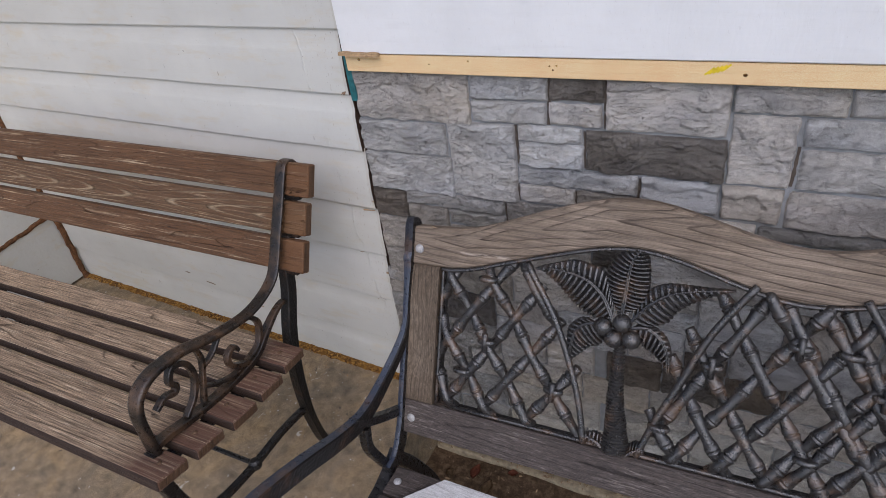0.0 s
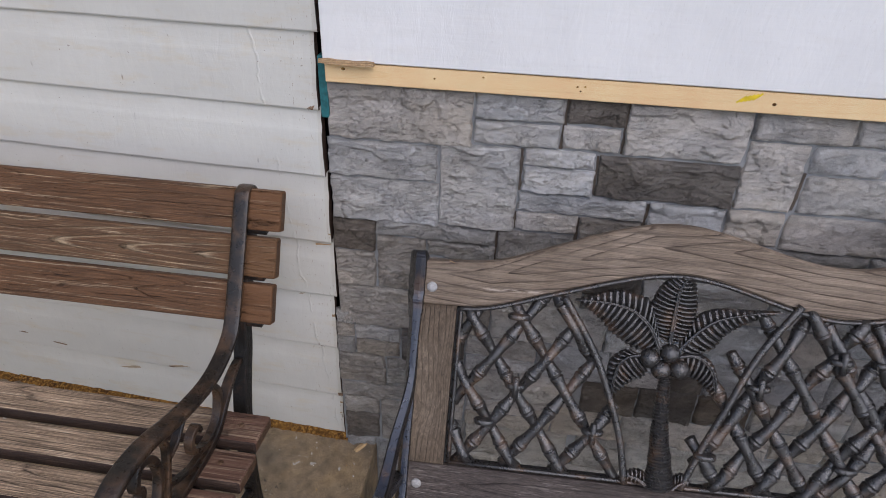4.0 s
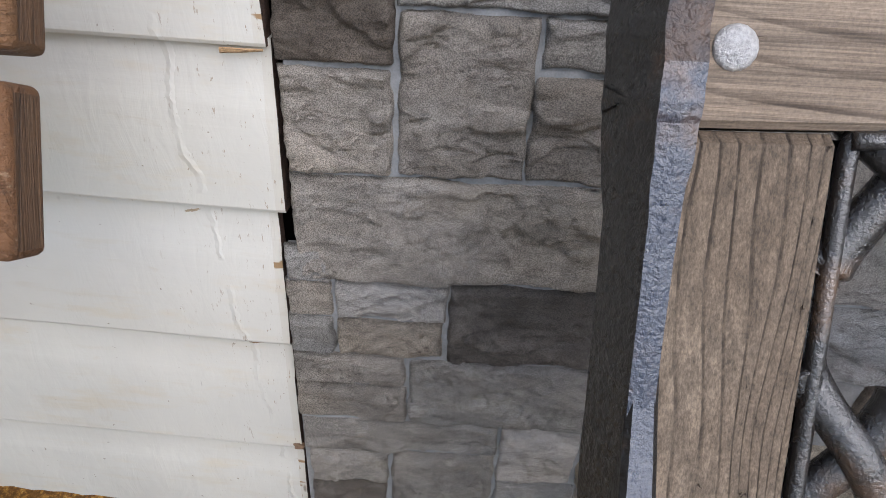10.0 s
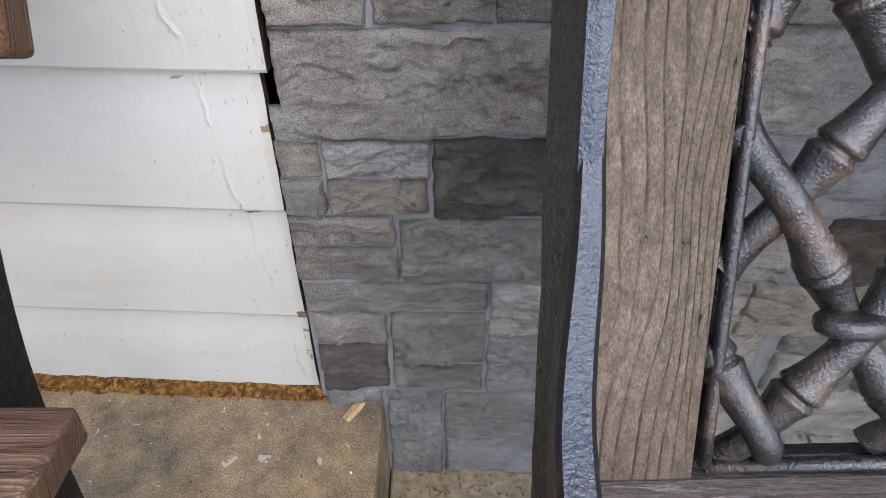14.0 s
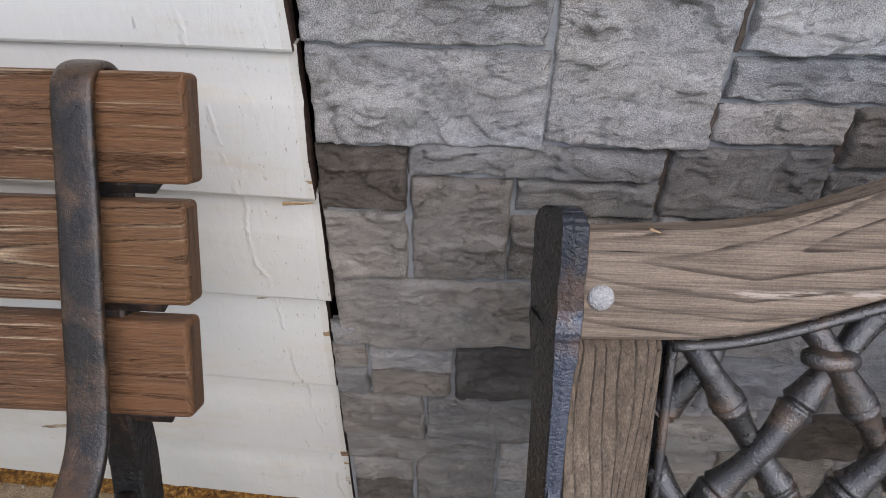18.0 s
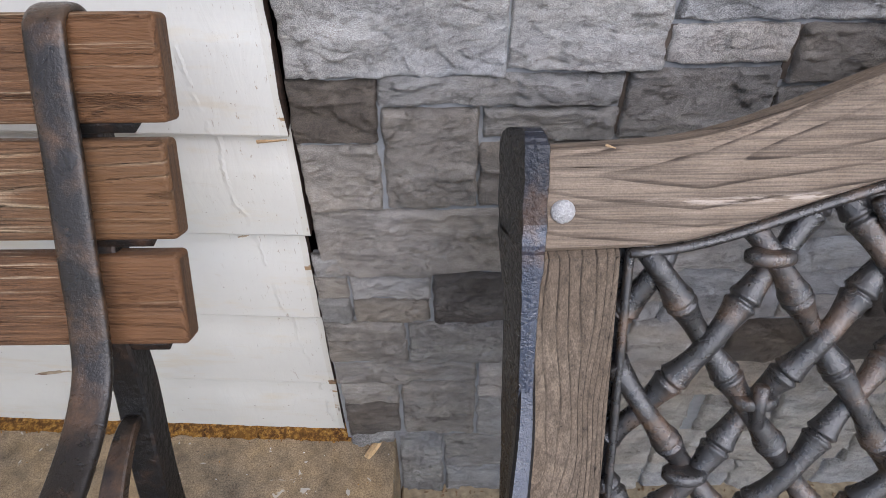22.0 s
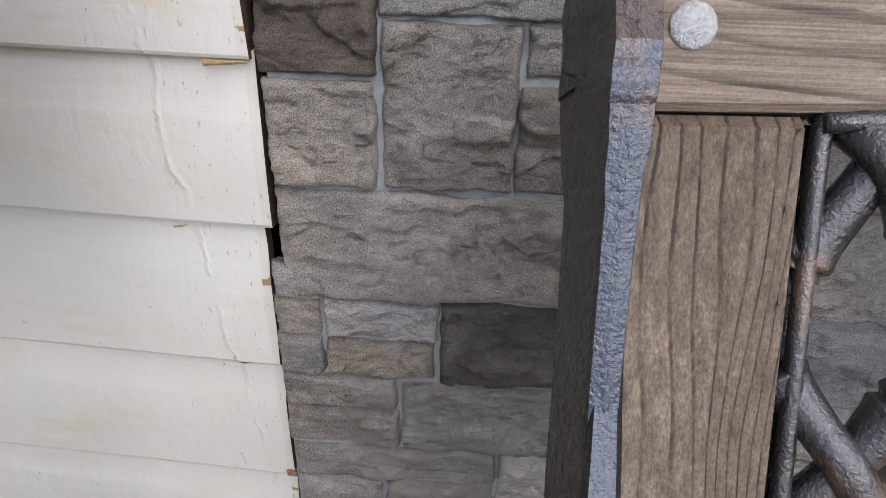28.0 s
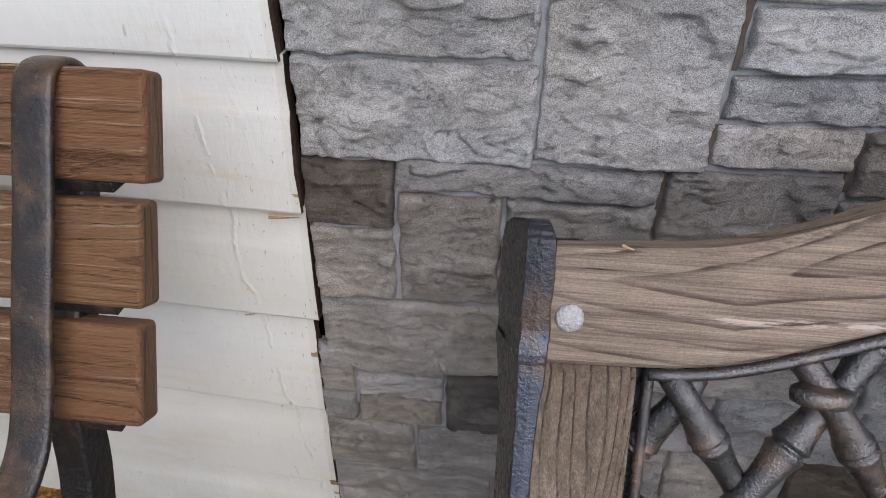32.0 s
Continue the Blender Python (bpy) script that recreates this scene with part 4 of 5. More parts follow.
def iron_side(x, bench):
    """One cast side frame: strap, arm, scrolls, post, legs, stretcher."""
    def up(z):
        return z + 0.011 * min(1.0, z / 0.35) - 0.014 * min(1.0, max(0.0, (z - 0.62) / 0.14))

    def yz(pts):
        return [Vector((x, y, up(z))) for y, z in pts]

    bm = bmesh.new()
    strap = [(-0.136, 0.772), (-0.137, 0.793), (-0.148, 0.806), (-0.166, 0.807), (-0.179, 0.793), (-0.213, 0.727), (-0.250, 0.655), (-0.272, 0.611), (-0.298, 0.577), (-0.343, 0.557), (-0.402, 0.552), (-0.484, 0.570), (-0.565, 0.598), (-0.628, 0.604), (-0.666, 0.588), (-0.684, 0.555), (-0.688, 0.500), (-0.690, 0.455)]
    sweep(bm, smooth_line(yz(strap), 5), lambda t: rounded(0.0128 + 0.004 * t, 0.0036 + 0.004 * min(1, max(0, (t - 0.45) * 4))), (1, 0, 0))
    part("arm_strap", bm, IRON_WORN, bench, "worn black iron strap and armrest", True)
    bm = bmesh.new()
    low = [(-0.690, 0.470), (-0.660, 0.468), (-0.615, 0.458), (-0.544, 0.446), (-0.458, 0.442), (-0.405, 0.450), (-0.365, 0.475), (-0.325, 0.498), (-0.292, 0.507), (-0.272, 0.497)]
    sweep(bm, smooth_line(yz(low), 4), lambda t: flat(0.011 - 0.005 * max(0.0, t - 0.6) / 0.4, 0.007 - 0.003 * max(0.0, t - 0.6) / 0.4, 0.0015), (1, 0, 0))
    part("seat_rail", bm, IRON_WORN, bench)
    for pts in (
        [(-0.652, 0.530), (-0.628, 0.540), (-0.606, 0.533), (-0.598, 0.545), (-0.606, 0.56), (-0.590, 0.583), (-0.563, 0.568), (-0.556, 0.529), (-0.575, 0.490), (-0.606, 0.465)],
        [(-0.445, 0.498), (-0.452, 0.512), (-0.472, 0.505), (-0.474, 0.48), (-0.448, 0.458), (-0.418, 0.456), (-0.388, 0.470), (-0.372, 0.511), (-0.388, 0.540), (-0.408, 0.550)],
    ):
        bm = bmesh.new()
        sweep(bm, smooth_line(yz(pts), 5), lambda t: flat(0.0075, 0.0045 + 0.0015 * math.sin(t * math.pi), 0.0015), (1, 0, 0))
        part("scroll", bm, IRON_WORN, bench)
    bm = bmesh.new()
    sweep(bm, smooth_line(yz([(-0.56, 0.46), (-0.545, 0.50), (-0.528, 0.545), (-0.532, 0.582)]), 4), flat(0.007, 0.005), (1, 0, 0))
    sweep(bm, smooth_line(yz([(-0.535, 0.53), (-0.505, 0.537), (-0.470, 0.564)]), 4), flat(0.007, 0.004), (1, 0, 0))
    sweep(bm, smooth_line(yz([(-0.545, 0.49), (-0.525, 0.475), (-0.490, 0.458), (-0.46, 0.452)]), 4), flat(0.007, 0.004), (1, 0, 0))
    part("leaf_brace", bm, IRON_WORN, bench)
    bm = bmesh.new()
    post = [(-0.152, 0.765), (-0.196, 0.68), (-0.248, 0.585), (-0.266, 0.52), (-0.297, 0.44), (-0.315, 0.37), (-0.328, 0.27), (-0.328, 0.16), (-0.305, 0.05), (-0.255, 0.016)]
    sweep(bm, smooth_line([Vector((x, y + 0.006, up(z))) for y, z in post], 4), lambda t: flat(0.011 + 0.004 * t, 0.009 + 0.006 * math.sin(min(1, t * 1.3) * math.pi), 0.002), (1, 0, 0))
    part("rear_leg", bm, IRON_RUSTY, bench)
    for z in (0.734, 0.658, 0.581):
        bm = bmesh.new()
        y = -0.165 + (z - 0.80) * 0.46 + 0.012
        box(bm, x - 0.01, x + 0.042, y - 0.006, y + 0.012, z - 0.004, z + 0.004, 0.001)
        part("slat_lug", bm, IRON_RUSTY, bench)
    bm = bmesh.new()
    front = [(-0.690, 0.46), (-0.705, 0.40), (-0.690, 0.30), (-0.655, 0.20), (-0.650, 0.10), (-0.680, 0.03), (-0.715, 0.014)]
    sweep(bm, smooth_line(yz(front), 4), flat(0.014, 0.013), (1, 0, 0))
    part("front_leg", bm, IRON, bench)
    bm = bmesh.new()
    sweep(bm, yz([(-0.69, 0.425), (-0.50, 0.405), (-0.33, 0.39)]), flat(0.010, 0.011), (1, 0, 0))
    part("seat_bearer", bm, IRON, bench)
    bm = bmesh.new()
    sweep(bm, smooth_line(yz([(-0.338, 0.205), (-0.42, 0.215), (-0.52, 0.213), (-0.60, 0.22), (-0.652, 0.235)]), 3), flat(0.008, 0.008), (1, 0, 0))
    bmesh.ops.create_uvsphere(bm, u_segments=10, v_segments=6, radius=0.016, matrix=Matrix.Translation((x, -0.515, up(0.213))))
    part("stretcher", bm, IRON, bench)


for xx in (-0.0855, -1.31):
    iron_side(xx, slat_bench)
bm = bmesh.new()
sweep(bm, [Vector((-1.31, -0.515, 0.22)), Vector((-0.7, -0.515, 0.22)), Vector((-0.088, -0.515, 0.22))], oval(0.006, 0.006, 8), (0, 0, 1))
part("tie_rod", bm, IRON, slat_bench)
for k in range(5):
    bm = bmesh.new()
    bmesh.ops.create_uvsphere(bm, u_segments=10, v_segments=5, radius=0.0055, matrix=Matrix.Translation((-0.054, -0.370 - 0.084 * k, 0.444 + (0.0, 0.002, 0.008, 0.018, 0.03)[k])) @ Matrix.Diagonal((1, 1, 0.4, 1)))
    part("bolt_head", bm, SLAT_END, slat_bench, "", True)

# ---- palm bench ----
TH = radians(23.3)
ROLL = 0.026
palm_bench = thing("palm_bench", (0.93, -0.5, -0.18), "weathered oak garden bench with a cast palm and bamboo back", "bench")


def back(u, v, w=0.0):
    """A place on the bench's back: u along it, v up it, w out to the front; from the upper bolt."""
    v = v + ROLL * u
    return Vector((0.258 + u, -0.212 + v * math.sin(TH) - w * math.cos(TH), 0.675 + v * math.cos(TH) + w * math.sin(TH)))


MID = 0.672
FRONT, REAR = 0.004, -0.026


def mirror(u):
    return u if u <= MID else 2 * MID - u


def spline(pts, u):
    for (a, fa), (b, fb) in zip(pts, pts[1:]):
        if u <= b:
            t = (u - a) / (b - a)
            t = t * t * (3 - 2 * t)
            return fa + (fb - fa) * t
    return pts[-1][1]


def top_edge(u):
    return spline(((-0.02, 0.044), (0.06, 0.046), (0.40, 0.134), (MID, 0.080)), mirror(u)) + 0.004 * math.exp(-((mirror(u) - 0.2) / 0.09) ** 2)


def low_edge(u):
    return spline(((-0.02, -0.031), (0.06, -0.031), (0.41, 0.054), (MID, 0.0)), mirror(u)) + 0.006 * math.exp(-((mirror(u) - 0.18) / 0.08) ** 2)


def slab_between(bm, us, low, high, w0, w1, bev=0.003):
    rings = []
    for u in us:
        a, b = low(u), high(u)
        sec = [(a, w0), (a, w1 - bev), (a + bev, w1), (b - bev * 1.6, w1), (b, w1 - bev * 1.6), (b, w0)]
        rings.append([bm.verts.new(back(u, v, w)) for v, w in sec])
    for r, q in zip(rings, rings[1:]):
        for k in range(6):
            bm.faces.new((r[k], r[(k + 1) % 6], q[(k + 1) % 6], q[k]))
    bm.faces.new(rings[0])
    bm.faces.new(rings[-1][::-1])


bm = bmesh.new()
us = [-0.019 + (2 * MID + 0.038) * k / 110 for k in range(111)]
slab_between(bm, us, low_edge, top_edge, REAR, FRONT)
part("top_rail", bm, OAK_X, palm_bench, "weathered grey-brown oak rail with wavy top")
bm = bmesh.new()
slab_between(bm, [-0.019, 2 * MID + 0.019], lambda u: -0.402, lambda u: -0.327, REAR, FRONT)
part("bottom_rail", bm, OAK_DARK, palm_bench, "darkened weathered oak rail")
for u0, u1 in ((-0.019, 0.045), (2 * MID - 0.045, 2 * MID + 0.019)):
    bm = bmesh.new()
    slab_between(bm, [u0, u1], lambda u: -0.326, lambda u: -0.032, REAR, FRONT - 0.001)
    part("stile", bm, OAK_Z, palm_bench)


def casting(pts, r, w, steps=5, oval_=(1.0, 0.8), name="rim"):
    bm = bmesh.new()
    sweep(bm, smooth_line([back(u, v, w) for u, v in pts], steps), oval(r * oval_[0], r * oval_[1], 8), (0, -math.cos(TH), math.sin(TH)))
    return part(name, bm, IRON_BAMBOO, palm_bench, "", True)


# rim of the casting round the opening
casting([(0.0535, -0.318), (0.0535, -0.18), (0.0535, -0.045), (0.056, -0.036)], 0.0048, -0.002)
casting([(2 * MID - 0.050, -0.318), (2 * MID - 0.050, -0.18), (2 * MID - 0.0535, -0.045), (2 * MID - 0.056, -0.036)], 0.0048, -0.002)
casting([(0.052 + (2 * MID - 0.104) * k / 60, low_edge(0.052 + (2 * MID - 0.104) * k / 60) - 0.004) for k in range(61)], 0.005, 0.003, 2)
casting([(0.0535, -0.3195), (MID, -0.3195), (2 * MID - 0.0535, -0.3195)], 0.0048, -0.002)


for u0, u1, v0, v1 in ((0.0455, 0.0565, -0.3265, -0.034), (2 * MID - 0.0565, 2 * MID - 0.0455, -0.3265, -0.034), (0.0565, 2 * MID - 0.0565, -0.3265, -0.3195)):
    bm = bmesh.new()
    slab_between(bm, [u0, u1], lambda u: v0, lambda u: v1, -0.022, -0.010, 0.001)
    part("rim_flange", bm, IRON, palm_bench)


def intercept(bar):
    """Where a cane's line meets the back's mid height."""
    (u0, v0), (u1, v1) = bar
    return u0 + (u1 - u0) * (-0.16 - v0) / (v1 - v0)


def bamboo(bar, place, others, rising):
    """A cast bamboo cane woven over and under the others, flared to grooved knots between crossings."""
    bm = bmesh.new()
    a, b = bar
    length = (back(*b) - back(*a)).length
    at = []
    for n, (c, d) in enumerate(others):
        den = (b[0] - a[0]) * (d[1] - c[1]) - (b[1] - a[1]) * (d[0] - c[0])
        t = ((c[0] - a[0]) * (d[1] - c[1]) - (c[1] - a[1]) * (d[0] - c[0])) / den
        q = ((c[0] - a[0]) * (b[1] - a[1]) - (c[1] - a[1]) * (b[0] - a[0])) / den
        if -0.05 < t < 1.05 and -0.05 < q < 1.05:
            at.append((t * length, 0.0062 if ((place + n) % 2 == 1) == rising else -0.0022))
    at = sorted(at) or [(length / 2, 0.002)]
    at = [(at[0][0] - 0.074, 0.001), *at, (at[-1][0] + 0.074, 0.001)]
    run = [(-0.012, -0.012), *[p for p in at[1:-1] if 0.0 < p[0] < length], (length + 0.012, -0.012)]
    knots = [(p[0] + q[0]) / 2 for p, q in zip(at, at[1:]) if q[0] - p[0] > 0.03]
    n = max(10, int(length / 0.001))

    def sec(t):
        d = min((abs(t * length - k) for k in knots), default=1.0)
        r = 0.0088 + 0.0040 * max(0.0, 1 - d / 0.026) ** 1.4 + 0.0016 * math.exp(-((d / 0.0045) ** 2)) - 0.0042 * math.exp(-((d / 0.0019) ** 2))
        return oval(r, r, 12)

    line = []
    for k in range(n + 1):
        t = (k / n) * (1 + 0.02 / length) - 0.01 / length
        line.append(back(a[0] + (b[0] - a[0]) * t, a[1] + (b[1] - a[1]) * t, spline(tuple(run), t * length)))
    sweep(bm, line, sec, (0, -math.cos(TH), math.sin(TH)))
    return part("bamboo_cane", bm, IRON_BAMBOO, palm_bench, "", True)


def tie(u, v, upright=False):
    """The cast binding at a crossing."""
    bm = bmesh.new()
    c = back(u, v, 0.0115)
    bmesh.ops.create_cone(bm, cap_ends=True, segments=12, radius1=0.0148, radius2=0.0148, depth=0.0105, matrix=Matrix.Translation(c) @ Matrix.Rotation(-TH, 4, "X") @ Matrix.Diagonal((1.3, 0.9, 1, 1)))
    if upright:
        d = back(u, v + 0.018, 0.0205) - back(u, v - 0.018, 0.0205)
        m = back(u, v, 0.0205)
        sweep(bm, [m - d / 2, m, m + d / 2], oval(0.0056, 0.0056, 10), (1, 0, 0))
    bmesh.ops.bevel(bm, geom=[e for e in bm.edges if e.calc_face_angle(0) > 1], offset=0.004, segments=3, profile=0.5, affect="EDGES")
    return part("binding", bm, IRON_BAMBOO, palm_bench, "", True)


LEFT_FALLING = (((0.066, -0.034), (0.252, -0.309)), ((0.056, -0.141), (0.170, -0.312)), ((0.143, -0.016), (0.342, -0.312)), ((0.056, -0.257), (0.088, -0.312)), ((0.214, 0.0), (0.280, -0.100)))
LEFT_RISING = (((0.058, -0.198), (0.194, -0.004)), ((0.070, -0.312), (0.250, -0.048)), ((0.154, -0.305), (0.290, -0.108)), ((0.242, -0.310), (0.328, -0.192)), ((0.058, -0.083), (0.084, -0.036)))
RIGHT_FALLING = (((0.515, -0.082), (0.662, -0.312)), ((0.553, -0.01), (0.744, -0.312)), ((0.470, -0.240), (0.521, -0.312)), ((0.492, -0.135), (0.598, -0.312)), ((0.622, 0.0), (0.830, -0.312)), ((0.690, 0.0), (0.81, -0.18)))
RIGHT_RISING = (((0.478, -0.268), (0.621, -0.002)), ((0.510, -0.312), (0.702, -0.004)), ((0.578, -0.312), (0.765, -0.018)), ((0.652, -0.312), (0.80, -0.085)), ((0.735, -0.312), (0.86, -0.12)))


def flip(bar):
    return tuple((2 * MID - u, v) for u, v in bar)


FALLING = [*LEFT_FALLING, *RIGHT_FALLING, *[flip(b) for b in LEFT_RISING], *[flip(b) for b in RIGHT_RISING if b[0][0] < 0.52]]
RISING = [*LEFT_RISING, *RIGHT_RISING, *[flip(b) for b in LEFT_FALLING], *[flip(b) for b in RIGHT_FALLING if b[0][0] < 0.52]]
FALLING.sort(key=intercept)
RISING.sort(key=intercept)
for place, bar in enumerate(FALLING):
    bamboo(bar, place, RISING, False)
for place, bar in enumerate(RISING):
    bamboo(bar, place, FALLING, True)
for u, v, up in ((0.159, -0.160, True), (0.112, -0.230, False), (0.153, -0.038, False), (0.297, -0.229, True), (0.554, -0.124, True), (0.672, -0.068, True), (0.486, -0.252, False), (0.708, -0.250, False), (0.738, -0.068, False)):
    tie(u, v, up)
    if u < 0.6:
        tie(2 * MID - u, v, up)


def palm(flip):
    def U(u):
        return 2 * MID - u if flip else u

    # bowed stems that frame the tree
    for pts in ([(0.226, 0.002), (0.285, -0.090), (0.324, -0.179), (0.346, -0.245), (0.361, -0.317)], [(0.600, 0.018), (0.547, -0.070), (0.506, -0.175), (0.479, -0.243), (0.455, -0.317)]):
        casting([(U(u), v) for u, v in pts], 0.0062, 0.009, 6, (1, 1), "bowed_stem")
    # ringed trunk, swelling to its foot
    bm = bmesh.new()
    line = smooth_line([back(U(u), v, 0.008) for u, v in ((0.418, -0.318), (0.4145, -0.27), (0.4085, -0.225), (0.4055, -0.17), (0.4045, -0.115))], 50)

    def trunk(t):
        r = spline(((0.0, 0.0255), (0.25, 0.0185), (0.47, 0.0147), (0.73, 0.0117), (1.0, 0.0088)), t)
        ring = t * 34 + 0.25 * math.sin(t * 9)
        return oval(0.75 * r + 0.0028 * (ring % 1.0), r + 0.0028 * (ring % 1.0) - 0.001, 16)

    sweep(bm, line, trunk, (0, -math.cos(TH), math.sin(TH)))
    tree = part("palm_trunk", bm, IRON_BAMBOO, palm_bench, "ringed cast palm trunk")
    for u, v in ((0.374, -0.088), (0.405, -0.077), (0.394, -0.106), (0.423, -0.103)):
        bm = bmesh.new()
        bmesh.ops.create_uvsphere(bm, u_segments=18, v_segments=12, radius=0.0165, matrix=Matrix.Translation(back(U(u), v, 0.016)))
        part("coconut", bm, IRON_BAMBOO, tree, "", True)

    def even(pts, n):
        fine = smooth_line([Vector((U(u), v, 0)) for u, v in pts], 12)
        run = [0.0]
        for p, q in zip(fine, fine[1:]):
            run.append(run[-1] + (q - p).length)
        out, k = [], 0
        for i in range(n):
            d = run[-1] * i / (n - 1)
            while k < len(run) - 2 and run[k + 1] < d:
                k += 1
            t = (d - run[k]) / max(1e-9, run[k + 1] - run[k])
            out.append(fine[k].lerp(fine[k + 1], min(1.0, t)))
        return out

    def frond(spine, sides, count):
        """A cast frond: a raised grooved midrib and ridged leaflets out to its edges."""
        pts = even(spine, 2 * count + 1)
        bm = bmesh.new()
        for off in (-0.0014, 0.0014):
            sweep(bm, [back(p.x + off, p.y + off * 0.4, 0.0165 - 0.004 * k / len(pts)) for k, p in enumerate(pts)], lambda t: oval(0.0021 * (1.15 - 0.8 * t), 0.0021 * (1.15 - 0.8 * t), 6), (0, -math.cos(TH), math.sin(TH)))
        for edge_pts in sides:
            edge = even(edge_pts, 2 * count + 1)
            for i in range(count):
                a0, a1, a2 = pts[2 * i : 2 * i + 3]
                b0, b1, b2 = edge[2 * i : 2 * i + 3]
                sag = Vector((0, -0.06 * (b1 - a1).length, 0))
                cols = []
                for f, hgt in ((0.0, 0.012), (0.33, 0.0128), (0.66, 0.0115), (0.93, 0.0085), (1.02, 0.004)):
                    bend = sag * math.sin(math.pi * f)
                    low = hgt - 0.0055
                    cols.append([back(q.x, q.y, w) for q, w in ((a0.lerp(b0, min(f, 0.96)) + bend, low), (a1.lerp(b1, f) + bend - (a2 - a0) * 0.17, hgt), (a1.lerp(b1, f) + bend + (a2 - a0) * 0.17, hgt), (a2.lerp(b2, min(f, 0.96)) + bend, low))])
                cols = [[bm.verts.new(c) for c in col] for col in cols]
                for c, d in zip(cols, cols[1:]):
                    for k in range(3):
                        bm.faces.new((c[k], c[k + 1], d[k + 1], d[k]))
        part("palm_frond", bm, IRON_BAMBOO, tree)

    frond([(0.388, -0.072), (0.371, -0.040), (0.355, -0.023), (0.333, -0.009), (0.292, -0.001), (0.244, -0.001)],
          ([(0.385, -0.043), (0.367, 0.005), (0.341, 0.015), (0.315, 0.021), (0.291, 0.016), (0.244, -0.001)], [(0.375, -0.078), (0.350, -0.077), (0.329, -0.066), (0.307, -0.051), (0.280, -0.026), (0.244, -0.001)]), 17)
    frond([(0.403, -0.060), (0.405, -0.010), (0.408, 0.028), (0.419, 0.050)],
          ([(0.390, -0.056), (0.371, -0.029), (0.366, -0.009), (0.374, 0.024), (0.389, 0.044), (0.414, 0.052)], [(0.416, -0.059), (0.436, -0.041), (0.441, -0.007), (0.437, 0.030), (0.431, 0.046), (0.423, 0.052)]), 17)
    frond([(0.419, -0.071), (0.445, -0.038), (0.472, -0.017), (0.500, -0.007), (0.537, 0.001), (0.570, 0.005)],
          ([(0.420, -0.056), (0.441, -0.015), (0.459, -0.002), (0.481, 0.003), (0.518, 0.004), (0.570, 0.006)], [(0.450, -0.077), (0.476, -0.066), (0.490, -0.044), (0.516, -0.023), (0.543, -0.008), (0.570, 0.004)]), 17)
    frond([(0.363, -0.084), (0.341, -0.090), (0.328, -0.104), (0.321, -0.130), (0.320, -0.162)],
          ([(0.378, -0.105), (0.370, -0.126), (0.356, -0.131), (0.342, -0.144), (0.322, -0.165)], [(0.345, -0.080), (0.329, -0.083), (0.312, -0.101), (0.310, -0.126), (0.318, -0.163)]), 11)
    frond([(0.421, -0.082), (0.445, -0.079), (0.466, -0.090), (0.481, -0.113), (0.488, -0.149)],
          ([(0.431, -0.102), (0.444, -0.117), (0.457, -0.123), (0.471, -0.135), (0.486, -0.151)], [(0.434, -0.073), (0.457, -0.076), (0.479, -0.092), (0.489, -0.117), (0.490, -0.149)]), 11)
    for s0, s1 in ((0.402, 0.362), (0.438, 0.468)):
        frond([(s0, -0.318), ((s0 + s1) / 2, -0.305), (s1, -0.300)], ([(s0, -0.300), ((s0 + s1) / 2, -0.290), (s1, -0.296)], [(s0, -0.319), ((s0 + s1) / 2, -0.318), (s1, -0.312)]), 6)


palm(False)
palm(True)


